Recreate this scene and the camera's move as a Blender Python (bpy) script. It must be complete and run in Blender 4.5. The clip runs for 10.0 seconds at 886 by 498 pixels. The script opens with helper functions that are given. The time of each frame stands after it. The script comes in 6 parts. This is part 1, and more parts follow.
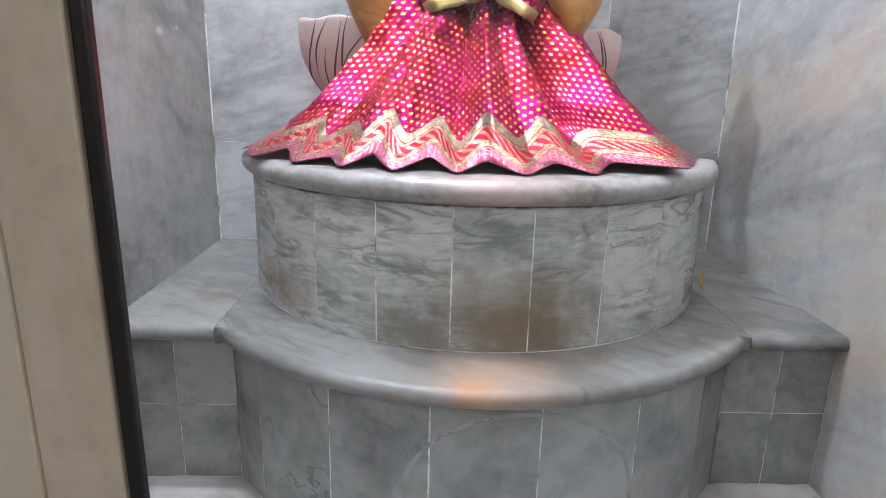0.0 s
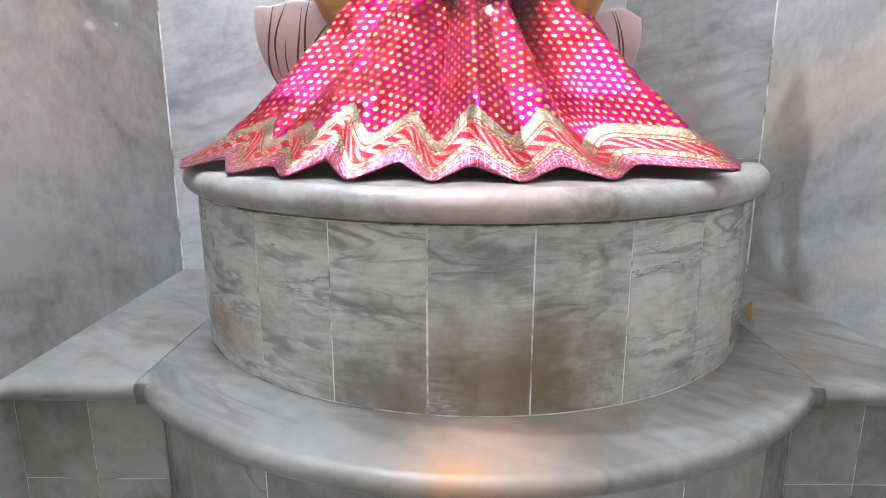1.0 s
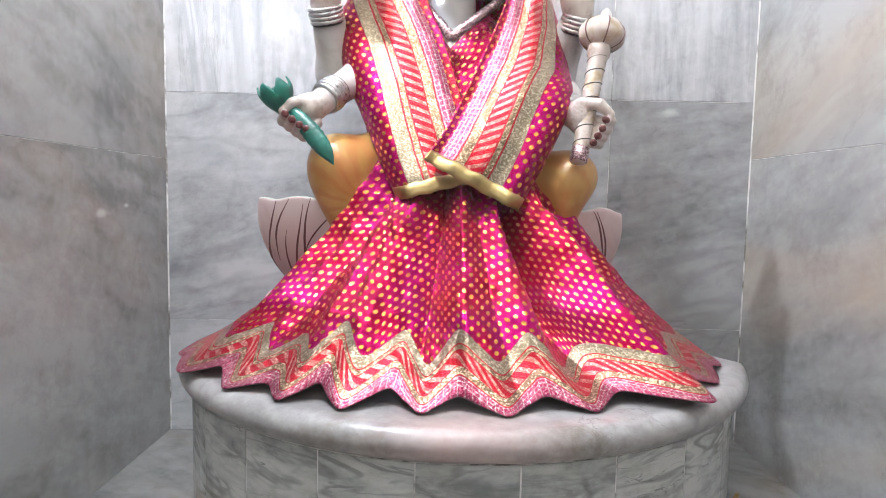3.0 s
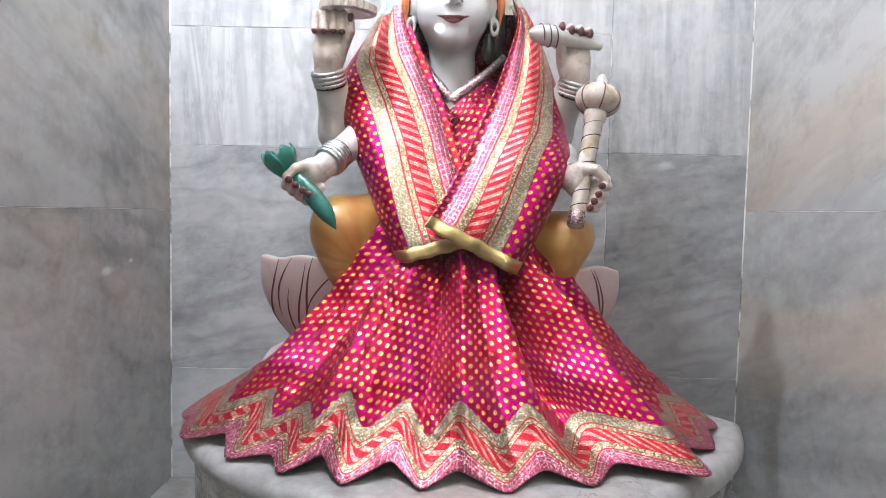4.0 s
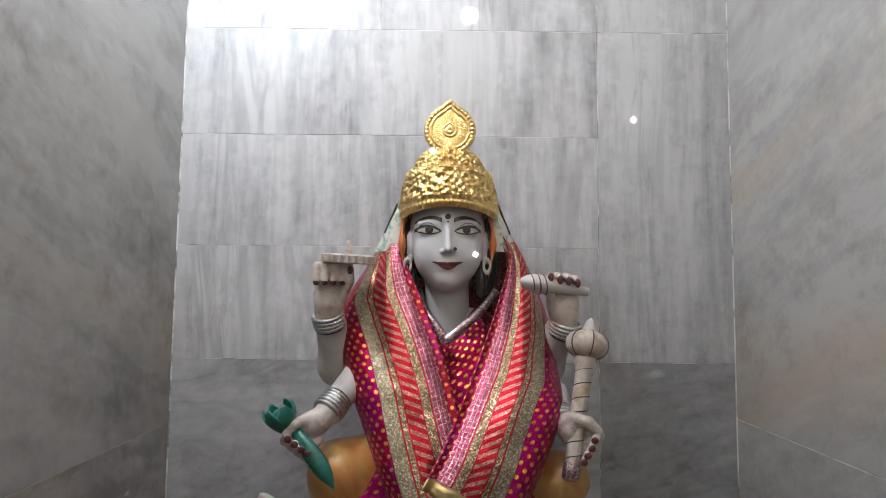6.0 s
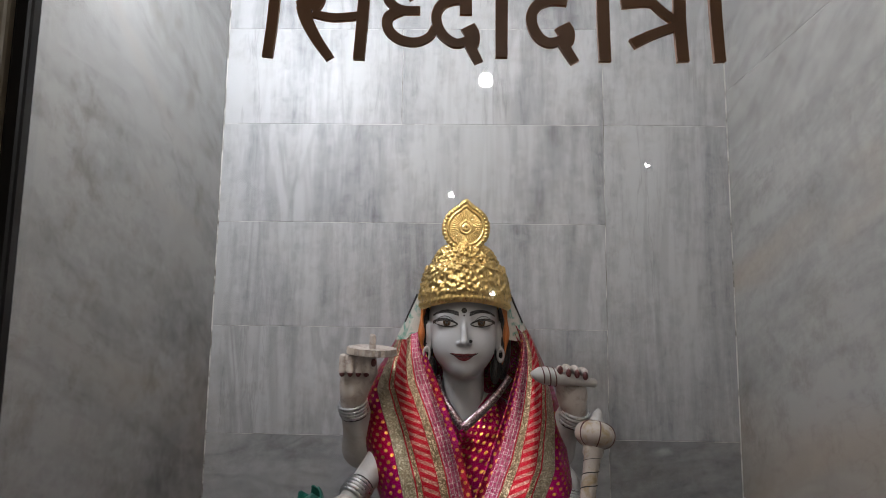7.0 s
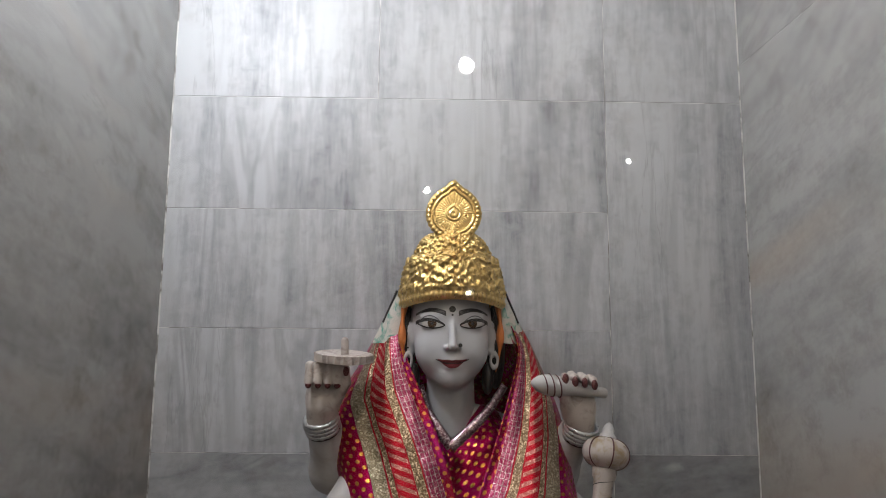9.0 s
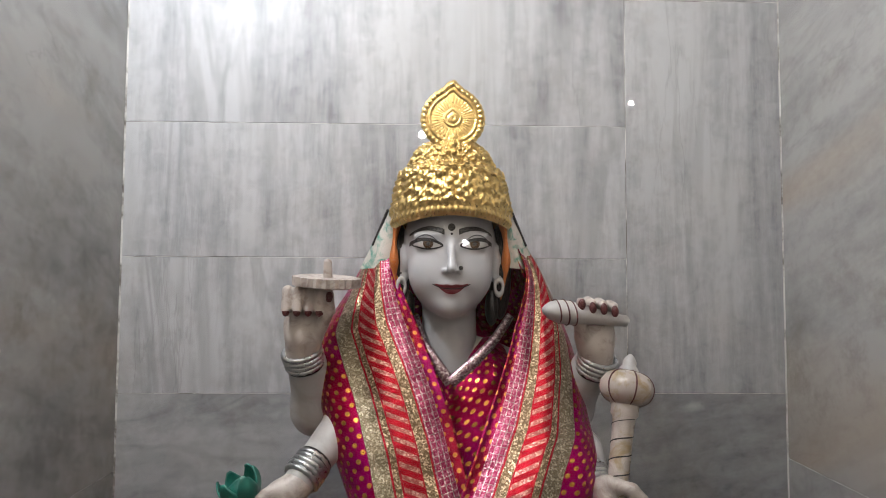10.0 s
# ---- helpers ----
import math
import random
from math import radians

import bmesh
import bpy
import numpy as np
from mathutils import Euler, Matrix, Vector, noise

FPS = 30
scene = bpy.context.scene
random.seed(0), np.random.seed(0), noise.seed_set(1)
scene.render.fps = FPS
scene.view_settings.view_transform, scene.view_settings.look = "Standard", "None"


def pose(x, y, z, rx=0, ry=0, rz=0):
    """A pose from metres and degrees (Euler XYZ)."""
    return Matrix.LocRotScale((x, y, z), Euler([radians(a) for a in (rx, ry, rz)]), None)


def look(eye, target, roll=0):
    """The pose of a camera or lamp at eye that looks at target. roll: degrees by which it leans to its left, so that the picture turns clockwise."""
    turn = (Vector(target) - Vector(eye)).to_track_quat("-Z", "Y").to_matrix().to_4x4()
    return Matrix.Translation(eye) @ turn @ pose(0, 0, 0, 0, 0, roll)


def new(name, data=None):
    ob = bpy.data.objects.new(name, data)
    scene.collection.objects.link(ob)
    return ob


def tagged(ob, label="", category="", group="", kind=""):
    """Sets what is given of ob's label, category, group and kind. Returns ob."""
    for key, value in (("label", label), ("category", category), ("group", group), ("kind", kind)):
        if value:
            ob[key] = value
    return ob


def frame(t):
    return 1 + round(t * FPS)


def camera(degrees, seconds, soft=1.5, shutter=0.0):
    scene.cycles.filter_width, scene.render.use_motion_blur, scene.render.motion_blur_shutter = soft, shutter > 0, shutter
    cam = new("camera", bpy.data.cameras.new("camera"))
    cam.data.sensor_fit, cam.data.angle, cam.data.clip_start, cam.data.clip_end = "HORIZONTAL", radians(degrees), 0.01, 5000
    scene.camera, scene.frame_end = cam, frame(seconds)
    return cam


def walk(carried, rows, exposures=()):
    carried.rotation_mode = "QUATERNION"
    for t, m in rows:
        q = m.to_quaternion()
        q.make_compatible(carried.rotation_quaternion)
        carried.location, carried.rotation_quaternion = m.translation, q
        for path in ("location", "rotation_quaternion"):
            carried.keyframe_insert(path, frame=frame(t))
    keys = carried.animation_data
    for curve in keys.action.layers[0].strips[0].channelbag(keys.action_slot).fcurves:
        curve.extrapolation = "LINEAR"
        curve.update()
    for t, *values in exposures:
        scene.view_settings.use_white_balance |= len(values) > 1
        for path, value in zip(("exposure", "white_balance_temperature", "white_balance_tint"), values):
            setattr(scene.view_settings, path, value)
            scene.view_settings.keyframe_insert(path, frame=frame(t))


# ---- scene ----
cam = camera(71.5, 10.0, soft=0.85)
PATH = [
    (0, (-0.108, 0.641, 1.169), (-0.076, 2.571, 0.644), 1.4),
    (0.5, (-0.059, 0.837, 1.103), (-0.107, 2.777, 0.622), -0.8),
    (1, (-0.04, 0.901, 1.111), (-0.069, 2.85, 0.66), -0.0),
    (1.5, (-0.036, 0.908, 1.157), (-0.056, 2.865, 0.746), 0.6),
    (2, (-0.042, 0.898, 1.212), (-0.059, 2.871, 0.885), 0.8),
    (2.5, (-0.04, 0.893, 1.27), (-0.044, 2.88, 1.043), 1.1),
    (3.8, (-0.038, 0.885, 1.386), (-0.048, 2.881, 1.261), 1.2),
    (4, (-0.042, 0.876, 1.409), (-0.046, 2.873, 1.294), 1.2),
    (4.5, (-0.047, 0.86, 1.5), (-0.058, 2.859, 1.427), 1.0),
    (5, (-0.045, 0.837, 1.562), (-0.042, 2.837, 1.538), 0.8),
    (5.5, (-0.046, 0.823, 1.647), (-0.035, 2.822, 1.694), 0.5),
    (5.7, (-0.05, 0.843, 1.687), (-0.033, 2.84, 1.793), 0.6),
    (6.8, (-0.04, 0.73, 1.87), (-0.088, 2.712, 2.076), 0.8),
    (7, (-0.048, 0.705, 1.89), (-0.099, 2.69, 2.138), 0.8),
    (7.1, (-0.054, 0.695, 1.905), (-0.097, 2.677, 2.174), 0.8),
    (7.5, (-0.053, 0.649, 1.956), (-0.084, 2.616, 2.316), 0.8),
    (8, (-0.043, 0.631, 1.965), (-0.069, 2.597, 2.33), 0.8),
    (8.3, (-0.046, 0.658, 1.958), (-0.084, 2.635, 2.261), 0.8),
    (8.5, (-0.05, 0.725, 1.943), (-0.079, 2.708, 2.191), 1.1),
    (9, (-0.075, 0.922, 1.893), (-0.042, 2.906, 2.141), 0.5),
    (9.5, (-0.072, 1.045, 1.847), (-0.028, 3.039, 1.989), 0.3),
    (10, (-0.076, 1.099, 1.832), (-0.026, 3.096, 1.934), 0.3),
]
EXPOSURES = [(0, 1.1, 5600, 12), (1.0, 1.32, 5780, 12), (2.7, 1.04, 5820, 12), (4, 0.64, 5800, 11), (5.5, -0.04, 6050, 12), (6.8, -1.3, 6240, 12), (8, -1.22, 6240, 12), (9.5, -1.14, 6230, 12), (10, -0.68, 6320, 12)]
walk(cam, [(t, look(eye, target, roll)) for t, eye, target, roll in PATH], EXPOSURES)

# ---- world and lamps ----
world = bpy.data.worlds.new("hall_air")
scene.world = world
world.use_nodes = True
world.node_tree.nodes["Background"].inputs[0].default_value = (0.5, 0.55, 0.62, 1)
world.node_tree.nodes["Background"].inputs[1].default_value = 0.02

BULB_WALL, BULB_TOP, BULB_HALL, BULB_NEAR = 1080.0, 460.0, 390.0, 400.0


# ---- node helpers ----
class Mat:
    """A small builder for node materials."""

    def __init__(self, name):
        self.m = bpy.data.materials.new(name)
        self.m.use_nodes = True
        self.t = self.m.node_tree
        self.b = self.t.nodes["Principled BSDF"]
        self.out = self.t.nodes["Material Output"]

    def node(self, kind, **kw):
        n = self.t.nodes.new(kind)
        for k, v in kw.items():
            setattr(n, k, v)
        return n

    def put(self, sock, v):
        if isinstance(v, bpy.types.NodeSocket):
            self.t.links.new(v, sock)
        elif isinstance(v, tuple) and len(v) == 3 and sock.type == "RGBA":
            sock.default_value = (*v, 1)
        else:
            sock.default_value = v

    def set(self, **kw):
        names = {"color": "Base Color", "rough": "Roughness", "metal": "Metallic", "ior": "IOR", "normal": "Normal", "coat": "Coat Weight",
                 "coat_rough": "Coat Roughness", "emit": "Emission Color", "glow": "Emission Strength", "sheen": "Sheen Weight", "spec": "Specular IOR Level",
                 "sss": "Subsurface Weight", "aniso": "Anisotropic", "sheen_tint": "Sheen Tint", "alpha": "Alpha"}
        for k, v in kw.items():
            self.put(self.b.inputs[names[k]], v)
        return self

    def math(self, op, a, b=0.0, c=None):
        n = self.node("ShaderNodeMath", operation=op)
        self.put(n.inputs[0], a)
        self.put(n.inputs[1], b)
        if c is not None:
            self.put(n.inputs[2], c)
        return n.outputs[0]

    def vec(self, op, a, b=None, s=None):
        n = self.node("ShaderNodeVectorMath", operation=op)
        self.put(n.inputs[0], a)
        if b is not None:
            self.put(n.inputs[1], b)
        if s is not None:
            self.put(n.inputs["Scale"], s)
        return n.outputs["Value"] if op in ("DOT_PRODUCT", "LENGTH", "DISTANCE") else n.outputs[0]

    def mix(self, f, a, b, mode="MIX"):
        n = self.node("ShaderNodeMix", data_type="RGBA", blend_type=mode)
        self.put(n.inputs[0], f)
        self.put(n.inputs[6], a)
        self.put(n.inputs[7], b)
        return n.outputs[2]

    def noise(self, v, scale, detail=4.0, rough=0.55, dist=0.0):
        n = self.node("ShaderNodeTexNoise")
        self.put(n.inputs["Vector"], v)
        for k, x in (("Scale", scale), ("Detail", detail), ("Roughness", rough), ("Distortion", dist)):
            self.put(n.inputs[k], x)
        return n.outputs[0]

    def cells(self, v, scale, feature="F1", out="Distance"):
        n = self.node("ShaderNodeTexVoronoi", feature=feature)
        self.put(n.inputs["Vector"], v)
        self.put(n.inputs["Scale"], scale)
        return n.outputs[out]

    def ramp(self, f, *stops, mode="LINEAR"):
        n = self.node("ShaderNodeValToRGB")
        r = n.color_ramp
        r.interpolation = mode
        while len(r.elements) < len(stops):
            r.elements.new(0.5)
        for e, (p, c) in zip(r.elements, stops):
            e.position = p
            e.color = (c, c, c, 1) if isinstance(c, (int, float)) else (*c, 1)
        self.put(n.inputs[0], f)
        return n.outputs[0]

    def step(self, x, a, b):
        """0 below a, 1 above b, smooth between."""
        n = self.node("ShaderNodeMapRange", interpolation_type="SMOOTHSTEP")
        for i, v in enumerate((x, a, b, 0.0, 1.0)):
            self.put(n.inputs[i], v)
        return n.outputs[0]

    def bump(self, h, strength=0.3, dist=0.002):
        n = self.node("ShaderNodeBump")
        self.put(n.inputs["Strength"], strength)
        self.put(n.inputs["Distance"], dist)
        self.put(n.inputs["Height"], h)
        return n.outputs[0]

    def place(self):
        return self.node("ShaderNodeTexCoord").outputs["Object"]

    def uv(self):
        return self.node("ShaderNodeUVMap", uv_map="cloth").outputs[0]

    def chance(self):
        return self.node("ShaderNodeObjectInfo").outputs["Random"]


# ---- materials ----
def marble(name, light, dark, stretch, turn=(0, 0, 0), scale=3.0, vein=0.5, rough=0.14, warm=0.0, grime=0.0, wavy=0.25, stains=()):
    """Polished marble slab: soft streaks, thin veins and blotches; stains are (x, y, z, size, colour, amount)."""
    m = Mat(name)
    p = m.place()
    r = m.chance()
    off = m.vec("SCALE", (7.3, 11.7, 5.1), s=r)
    a = m.node("ShaderNodeMapping")
    m.put(a.inputs["Vector"], p)
    a.inputs["Rotation"].default_value = [radians(x) for x in turn]
    b = m.vec("MULTIPLY", a.outputs[0], stretch)
    q = m.vec("ADD", b, off)
    streak = m.noise(q, scale, 6, 0.6, 0.7)
    broad = m.noise(q, scale * 0.35, 3, 0.5, 0.4)
    fine = m.noise(q, scale * 5, 5, 0.65, 0.3)
    f = m.math("ADD", m.math("MULTIPLY", streak, 0.6), m.math("ADD", m.math("MULTIPLY", broad, 0.45), m.math("MULTIPLY", fine, 0.3)))
    f = m.math("ADD", f, m.math("MULTIPLY", m.math("SUBTRACT", m.noise(m.vec("ADD", p, off), 30, 6, 0.65, 0.5), 0.55), 0.26))
    f = m.ramp(f, (0.47, 0.0), (0.58, 0.5), (0.72, 1.0))
    c = m.mix(f, dark, light)
    ridge = m.math("ABSOLUTE", m.math("SUBTRACT", m.noise(q, scale * 0.8, 6, 0.6, 0.25), 0.5))
    thin = m.math("MULTIPLY", m.math("SUBTRACT", 1.0, m.step(ridge, 0.0, 0.010)), m.step(broad, 0.5, 0.64))
    c = m.mix(m.math("MULTIPLY", thin, vein), c, tuple(x * 0.38 for x in dark))
    wave = m.math("ABSOLUTE", m.math("SUBTRACT", m.noise(q, scale * 1.2, 2.5, 0.5, 1.2), 0.5))
    curl = m.math("MULTIPLY", m.math("SUBTRACT", 1.0, m.step(wave, 0.0, 0.10)), m.step(m.noise(q, scale * 0.7, 3, 0.5), 0.40, 0.62))
    c = m.mix(m.math("MULTIPLY", curl, wavy), c, tuple(x * 0.55 for x in dark))
    if warm:
        w = m.step(m.noise(q, scale * 0.5, 3, 0.5, 0.8), 0.52, 0.72)
        c = m.mix(m.math("MULTIPLY", w, warm), c, (0.5, 0.38, 0.27))
    if grime:
        dirt = m.math("MULTIPLY", m.step(m.noise(p, 9, 6, 0.72), 0.46, 0.70), m.step(m.noise(p, 2.6, 2, 0.5), 0.36, 0.62))
        c = m.mix(m.math("MULTIPLY", dirt, grime), c, (0.13, 0.10, 0.075))
    tone = m.math("ADD", 0.94, m.math("MULTIPLY", r, 0.12))
    c = m.vec("SCALE", c, s=tone)
    for x, y, z, size, colour, amount in stains:
        d = m.vec("DISTANCE", m.vec("MULTIPLY", p, (1, 1, size[2])), (x, y, z * size[2]))
        d = m.math("ADD", d, m.math("MULTIPLY", m.math("SUBTRACT", m.noise(p, 22, 5, 0.65), 0.5), size[1]))
        c = m.mix(m.math("MULTIPLY", m.math("SUBTRACT", 1.0, m.step(d, size[0] * 0.05, size[0] * 1.15)), amount), c, colour)
    rr = m.math("ADD", rough, m.math("MULTIPLY", m.noise(p, 9, 4), 0.12))
    m.set(color=c, rough=rr, normal=m.bump(m.noise(p, 55, 3), 0.04, 0.001))
    return m.m


GREY, SHADE = (0.54, 0.55, 0.57), (0.225, 0.23, 0.25)
M_BACK = marble("marble_back", GREY, SHADE, (2.6, 1.0, 0.34), scale=3.4, vein=0.22, grime=0.2, rough=0.38, wavy=0.3)
M_BACK_LOW = marble("marble_back_low", (0.49, 0.50, 0.515), (0.22, 0.226, 0.24), (0.8, 1.0, 2.4), turn=(0, 12, 0), scale=2.6, vein=0.25, grime=0.3, rough=0.30,
                    stains=((-0.50, 2.508, 1.40, (0.028, 0.05, 1.4), (0.60, 0.60, 0.61), 0.5),))
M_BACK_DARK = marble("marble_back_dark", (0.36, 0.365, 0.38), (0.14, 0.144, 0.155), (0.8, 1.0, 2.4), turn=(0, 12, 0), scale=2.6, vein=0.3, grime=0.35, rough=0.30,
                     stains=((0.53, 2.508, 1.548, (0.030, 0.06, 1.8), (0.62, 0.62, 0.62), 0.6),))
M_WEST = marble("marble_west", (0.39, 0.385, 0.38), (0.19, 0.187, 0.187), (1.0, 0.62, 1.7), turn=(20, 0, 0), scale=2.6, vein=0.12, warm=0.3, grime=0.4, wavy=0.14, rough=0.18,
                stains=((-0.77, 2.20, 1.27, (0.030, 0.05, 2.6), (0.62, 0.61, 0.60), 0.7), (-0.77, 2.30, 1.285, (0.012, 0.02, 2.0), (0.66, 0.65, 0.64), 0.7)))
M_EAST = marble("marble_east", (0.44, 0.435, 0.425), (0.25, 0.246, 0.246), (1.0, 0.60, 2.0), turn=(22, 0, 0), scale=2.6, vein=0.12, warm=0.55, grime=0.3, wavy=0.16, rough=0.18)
M_DRUM = marble("marble_drum", (0.56, 0.57, 0.555), (0.23, 0.25, 0.24), (1.1, 1.1, 4.2), scale=5.2, vein=0.7, grime=0.3, wavy=0.6,
                stains=((0.05, 1.70, 0.73, (0.25, 0.22, 1.6), (0.15, 0.11, 0.06), 0.95), (-0.42, 1.92, 0.74, (0.15, 0.2, 2.0), (0.26, 0.19, 0.12), 0.7),
                        (-0.14, 1.70, 0.71, (0.15, 0.2, 2.2), (0.15, 0.13, 0.10), 0.8)))
M_TIER = marble("marble_tier", (0.33, 0.335, 0.33), (0.11, 0.117, 0.117), (0.7, 0.7, 0.8), scale=3.5,
                stains=((0.0, 1.6, 0.70, (0.12, 0.1, 1.0), (0.3, 0.22, 0.14), 0.3),))
M_SLAB = marble("marble_slab", (0.245, 0.238, 0.23), (0.09, 0.088, 0.086), (0.8, 2.2, 1.0), turn=(0, 0, 35), scale=3.4, rough=0.36, vein=0.2, grime=0.85, wavy=0.5,
                stains=((0.02, 1.655, 0.68, (0.24, 0.22, 0.6), (0.17, 0.135, 0.10), 0.55), (-0.030, 1.565, 0.675, (0.052, 0.12, 0.6), (0.42, 0.17, 0.02), 0.8), (0.0, 1.60, 0.68, (0.14, 0.1, 0.6), (0.55, 0.36, 0.27), 0.5)))
M_RIM = marble("marble_rim", (0.37, 0.357, 0.35), (0.14, 0.135, 0.13), (1.2, 1.2, 2.0), scale=5.0, rough=0.25, vein=0.5, grime=0.8, wavy=0.2,
               stains=((0.0, 1.66, 0.99, (0.16, 0.15, 1.0), (0.62, 0.42, 0.38), 0.45),))
M_STEP = marble("marble_step", (0.48, 0.46, 0.44), (0.26, 0.25, 0.235), (1.0, 1.0, 1.0), scale=2.5, rough=0.3)
M_CREAM = marble("marble_cream", (0.80, 0.69, 0.52), (0.56, 0.45, 0.31), (1.3, 1.0, 0.4), scale=2.4, rough=0.28, vein=0.3)


def grout():
    m = Mat("grout")
    p = m.place()
    c = m.mix(m.step(m.noise(p, 14, 5, 0.65), 0.36, 0.56), (0.20, 0.185, 0.17), (0.76, 0.75, 0.73))
    m.set(color=c, rough=0.9)
    return m.m


def plain(name, color, rough=0.5, metal=0.0, grain=30.0, vary=0.15, coat=0.0, bump=0.1):
    m = Mat(name)
    p = m.place()
    n = m.noise(p, grain, 5, 0.6)
    f = m.math("ADD", 1.0 - vary, m.math("MULTIPLY", n, 2 * vary))
    c = m.vec("SCALE", m.vec("ADD", color, (0, 0, 0)), s=f)
    m.set(color=c, rough=m.math("ADD", rough - 0.08, m.math("MULTIPLY", m.noise(p, grain * 0.3, 3), 0.16)), metal=metal, coat=coat, normal=m.bump(n, bump, 0.001))
    return m.m


def glow(name, color, strength):
    m = Mat(name)
    m.set(color=(0.8, 0.8, 0.8), emit=color, glow=strength)
    return m.m


def pane_glass():
    m = Mat("pane_glass")
    clear = m.node("ShaderNodeBsdfTransparent")
    gloss = m.node("ShaderNodeBsdfGlossy")
    gloss.inputs["Roughness"].default_value = 0.015
    clear.inputs[0].default_value = (0.965, 0.975, 0.97, 1)
    f = m.node("ShaderNodeFresnel")
    f.inputs[0].default_value = 1.5
    mixer = m.node("ShaderNodeMixShader")
    m.t.links.new(m.math("MULTIPLY", f.outputs[0], 1.5), mixer.inputs[0])
    m.t.links.new(clear.outputs[0], mixer.inputs[1])
    m.t.links.new(gloss.outputs[0], mixer.inputs[2])
    m.t.links.new(mixer.outputs[0], m.out.inputs[0])
    return m.m


M_GROUT = grout()
M_BLACK = plain("black_frame", (0.016, 0.013, 0.012), 0.32, 0.0, 60, 0.3)
M_GLASS = pane_glass()
M_LETTER = plain("brown_letter", (0.42, 0.21, 0.10), 0.42, 0.0, 16, 0.45)
M_HALL = plain("hall_plaster", (0.42, 0.38, 0.33), 0.8, 0.0, 4, 0.12)
M_FLOOR = marble("hall_floor", (0.45, 0.43, 0.40), (0.30, 0.28, 0.26), (1, 1, 1), scale=2.0, rough=0.2)
M_CEIL = plain("white_ceiling", (0.72, 0.71, 0.69), 0.8, 0.0, 5, 0.08)
M_BULB_W = glow("bulb_wall", (0.96, 0.98, 1.0), BULB_WALL)
M_BULB_N = glow("bulb_near", (1.0, 0.98, 0.94), BULB_NEAR)
M_BULB_T = glow("bulb_top", (0.97, 0.98, 1.0), BULB_TOP)
M_BULB_H = glow("bulb_hall", (1.0, 0.97, 0.92), BULB_HALL)
M_WHITE_PLASTIC = plain("white_plastic", (0.75, 0.75, 0.74), 0.4)


# ---- mesh helpers ----
def mesh_of(name, verts, faces, mats, smooth=False, mat_ids=None):
    me = bpy.data.meshes.new(name)
    me.from_pydata([tuple(v) for v in verts], [], [tuple(f) for f in faces])
    for m in mats if isinstance(mats, (list, tuple)) else [mats]:
        me.materials.append(m)
    if mat_ids is not None:
        me.polygons.foreach_set("material_index", np.asarray(mat_ids, dtype=np.int32))
    if smooth:
        me.polygons.foreach_set("use_smooth", np.ones(len(me.polygons), dtype=bool))
    me.update()
    return me


def from_bm(name, bm, material, smooth=False):
    me = bpy.data.meshes.new(name)
    bmesh.ops.recalc_face_normals(bm, faces=bm.faces)
    bm.to_mesh(me)
    bm.free()
    me.materials.append(material)
    if smooth:
        me.polygons.foreach_set("use_smooth", np.ones(len(me.polygons), dtype=bool))
    return me


def part(name, data, material=None, parent=None, label="", smooth=False):
    """Links a bmesh or a mesh as one object, under its thing if one is given."""
    if isinstance(data, bmesh.types.BMesh):
        data = from_bm(name, data, material, smooth)
    ob = new(name, data)
    if parent is not None:
        ob.parent = parent
    if label:
        ob["label"] = label
    return ob


def box(lo, hi, bevel=0.0, segments=2, bm=None):
    bm = bm or bmesh.new()
    lo, hi = Vector(lo), Vector(hi)
    r = bmesh.ops.create_cube(bm, size=1.0)
    for v in r["verts"]:
        v.co = Vector((lo[i] + (v.co[i] + 0.5) * (hi[i] - lo[i]) for i in range(3)))
    if bevel:
        edges = {e for v in r["verts"] for e in v.link_edges}
        bmesh.ops.bevel(bm, geom=list(edges), offset=bevel, segments=segments, affect="EDGES", profile=0.5)
    return bm


def arc_path(radius, cy, back, x_side, start_y, steps=64, round_sides=True):
    """Open path with outward normals: back along one side, round the front arc, and back along the other side."""
    a = math.acos((cy - start_y) / radius)
    pts = [((-x_side, back), (-1, 0) if round_sides else (0, 0)), ((-x_side, start_y + 0.002), (-1, 0) if round_sides else (0, 0))]
    for i in range(steps + 1):
        t = -a + 2 * a * i / steps
        pts.append(((radius * math.sin(t), cy - radius * math.cos(t)), (math.sin(t), -math.cos(t))))
    pts += [((x_side, start_y + 0.002), (1, 0) if round_sides else (0, 0)), ((x_side, back), (1, 0) if round_sides else (0, 0))]
    return pts


def swept_slab(path, profile):
    """A slab whose edge follows the path; the profile is (inset, z) from bottom to top."""
    bm = bmesh.new()
    rows = []
    for d, z in profile:
        rows.append([bm.verts.new((p[0] - n[0] * d, p[1] - n[1] * d, z)) for p, n in path])
    for a, b in zip(rows, rows[1:]):
        for i in range(len(a) - 1):
            bm.faces.new((a[i], a[i + 1], b[i + 1], b[i]))
    bm.faces.new(rows[-1])
    bm.faces.new(rows[0][::-1])
    bm.faces.new([r[0] for r in rows] + [r[-1] for r in rows][::-1])
    return bm


def bullnose(z0, z1, n=32):
    h = (z1 - z0) / 2
    return [(h - h * math.sin(math.pi * i / n), z0 + h - h * math.cos(math.pi * i / n)) for i in range(n + 1)]


# ---- niche: walls ----
WEST, EAST, BACK, FRONT = -0.774, 0.755, 2.520, 1.15
NICHE_FLOOR, LEDGE, NICHE_TOP = 0.31, 0.68, 3.3


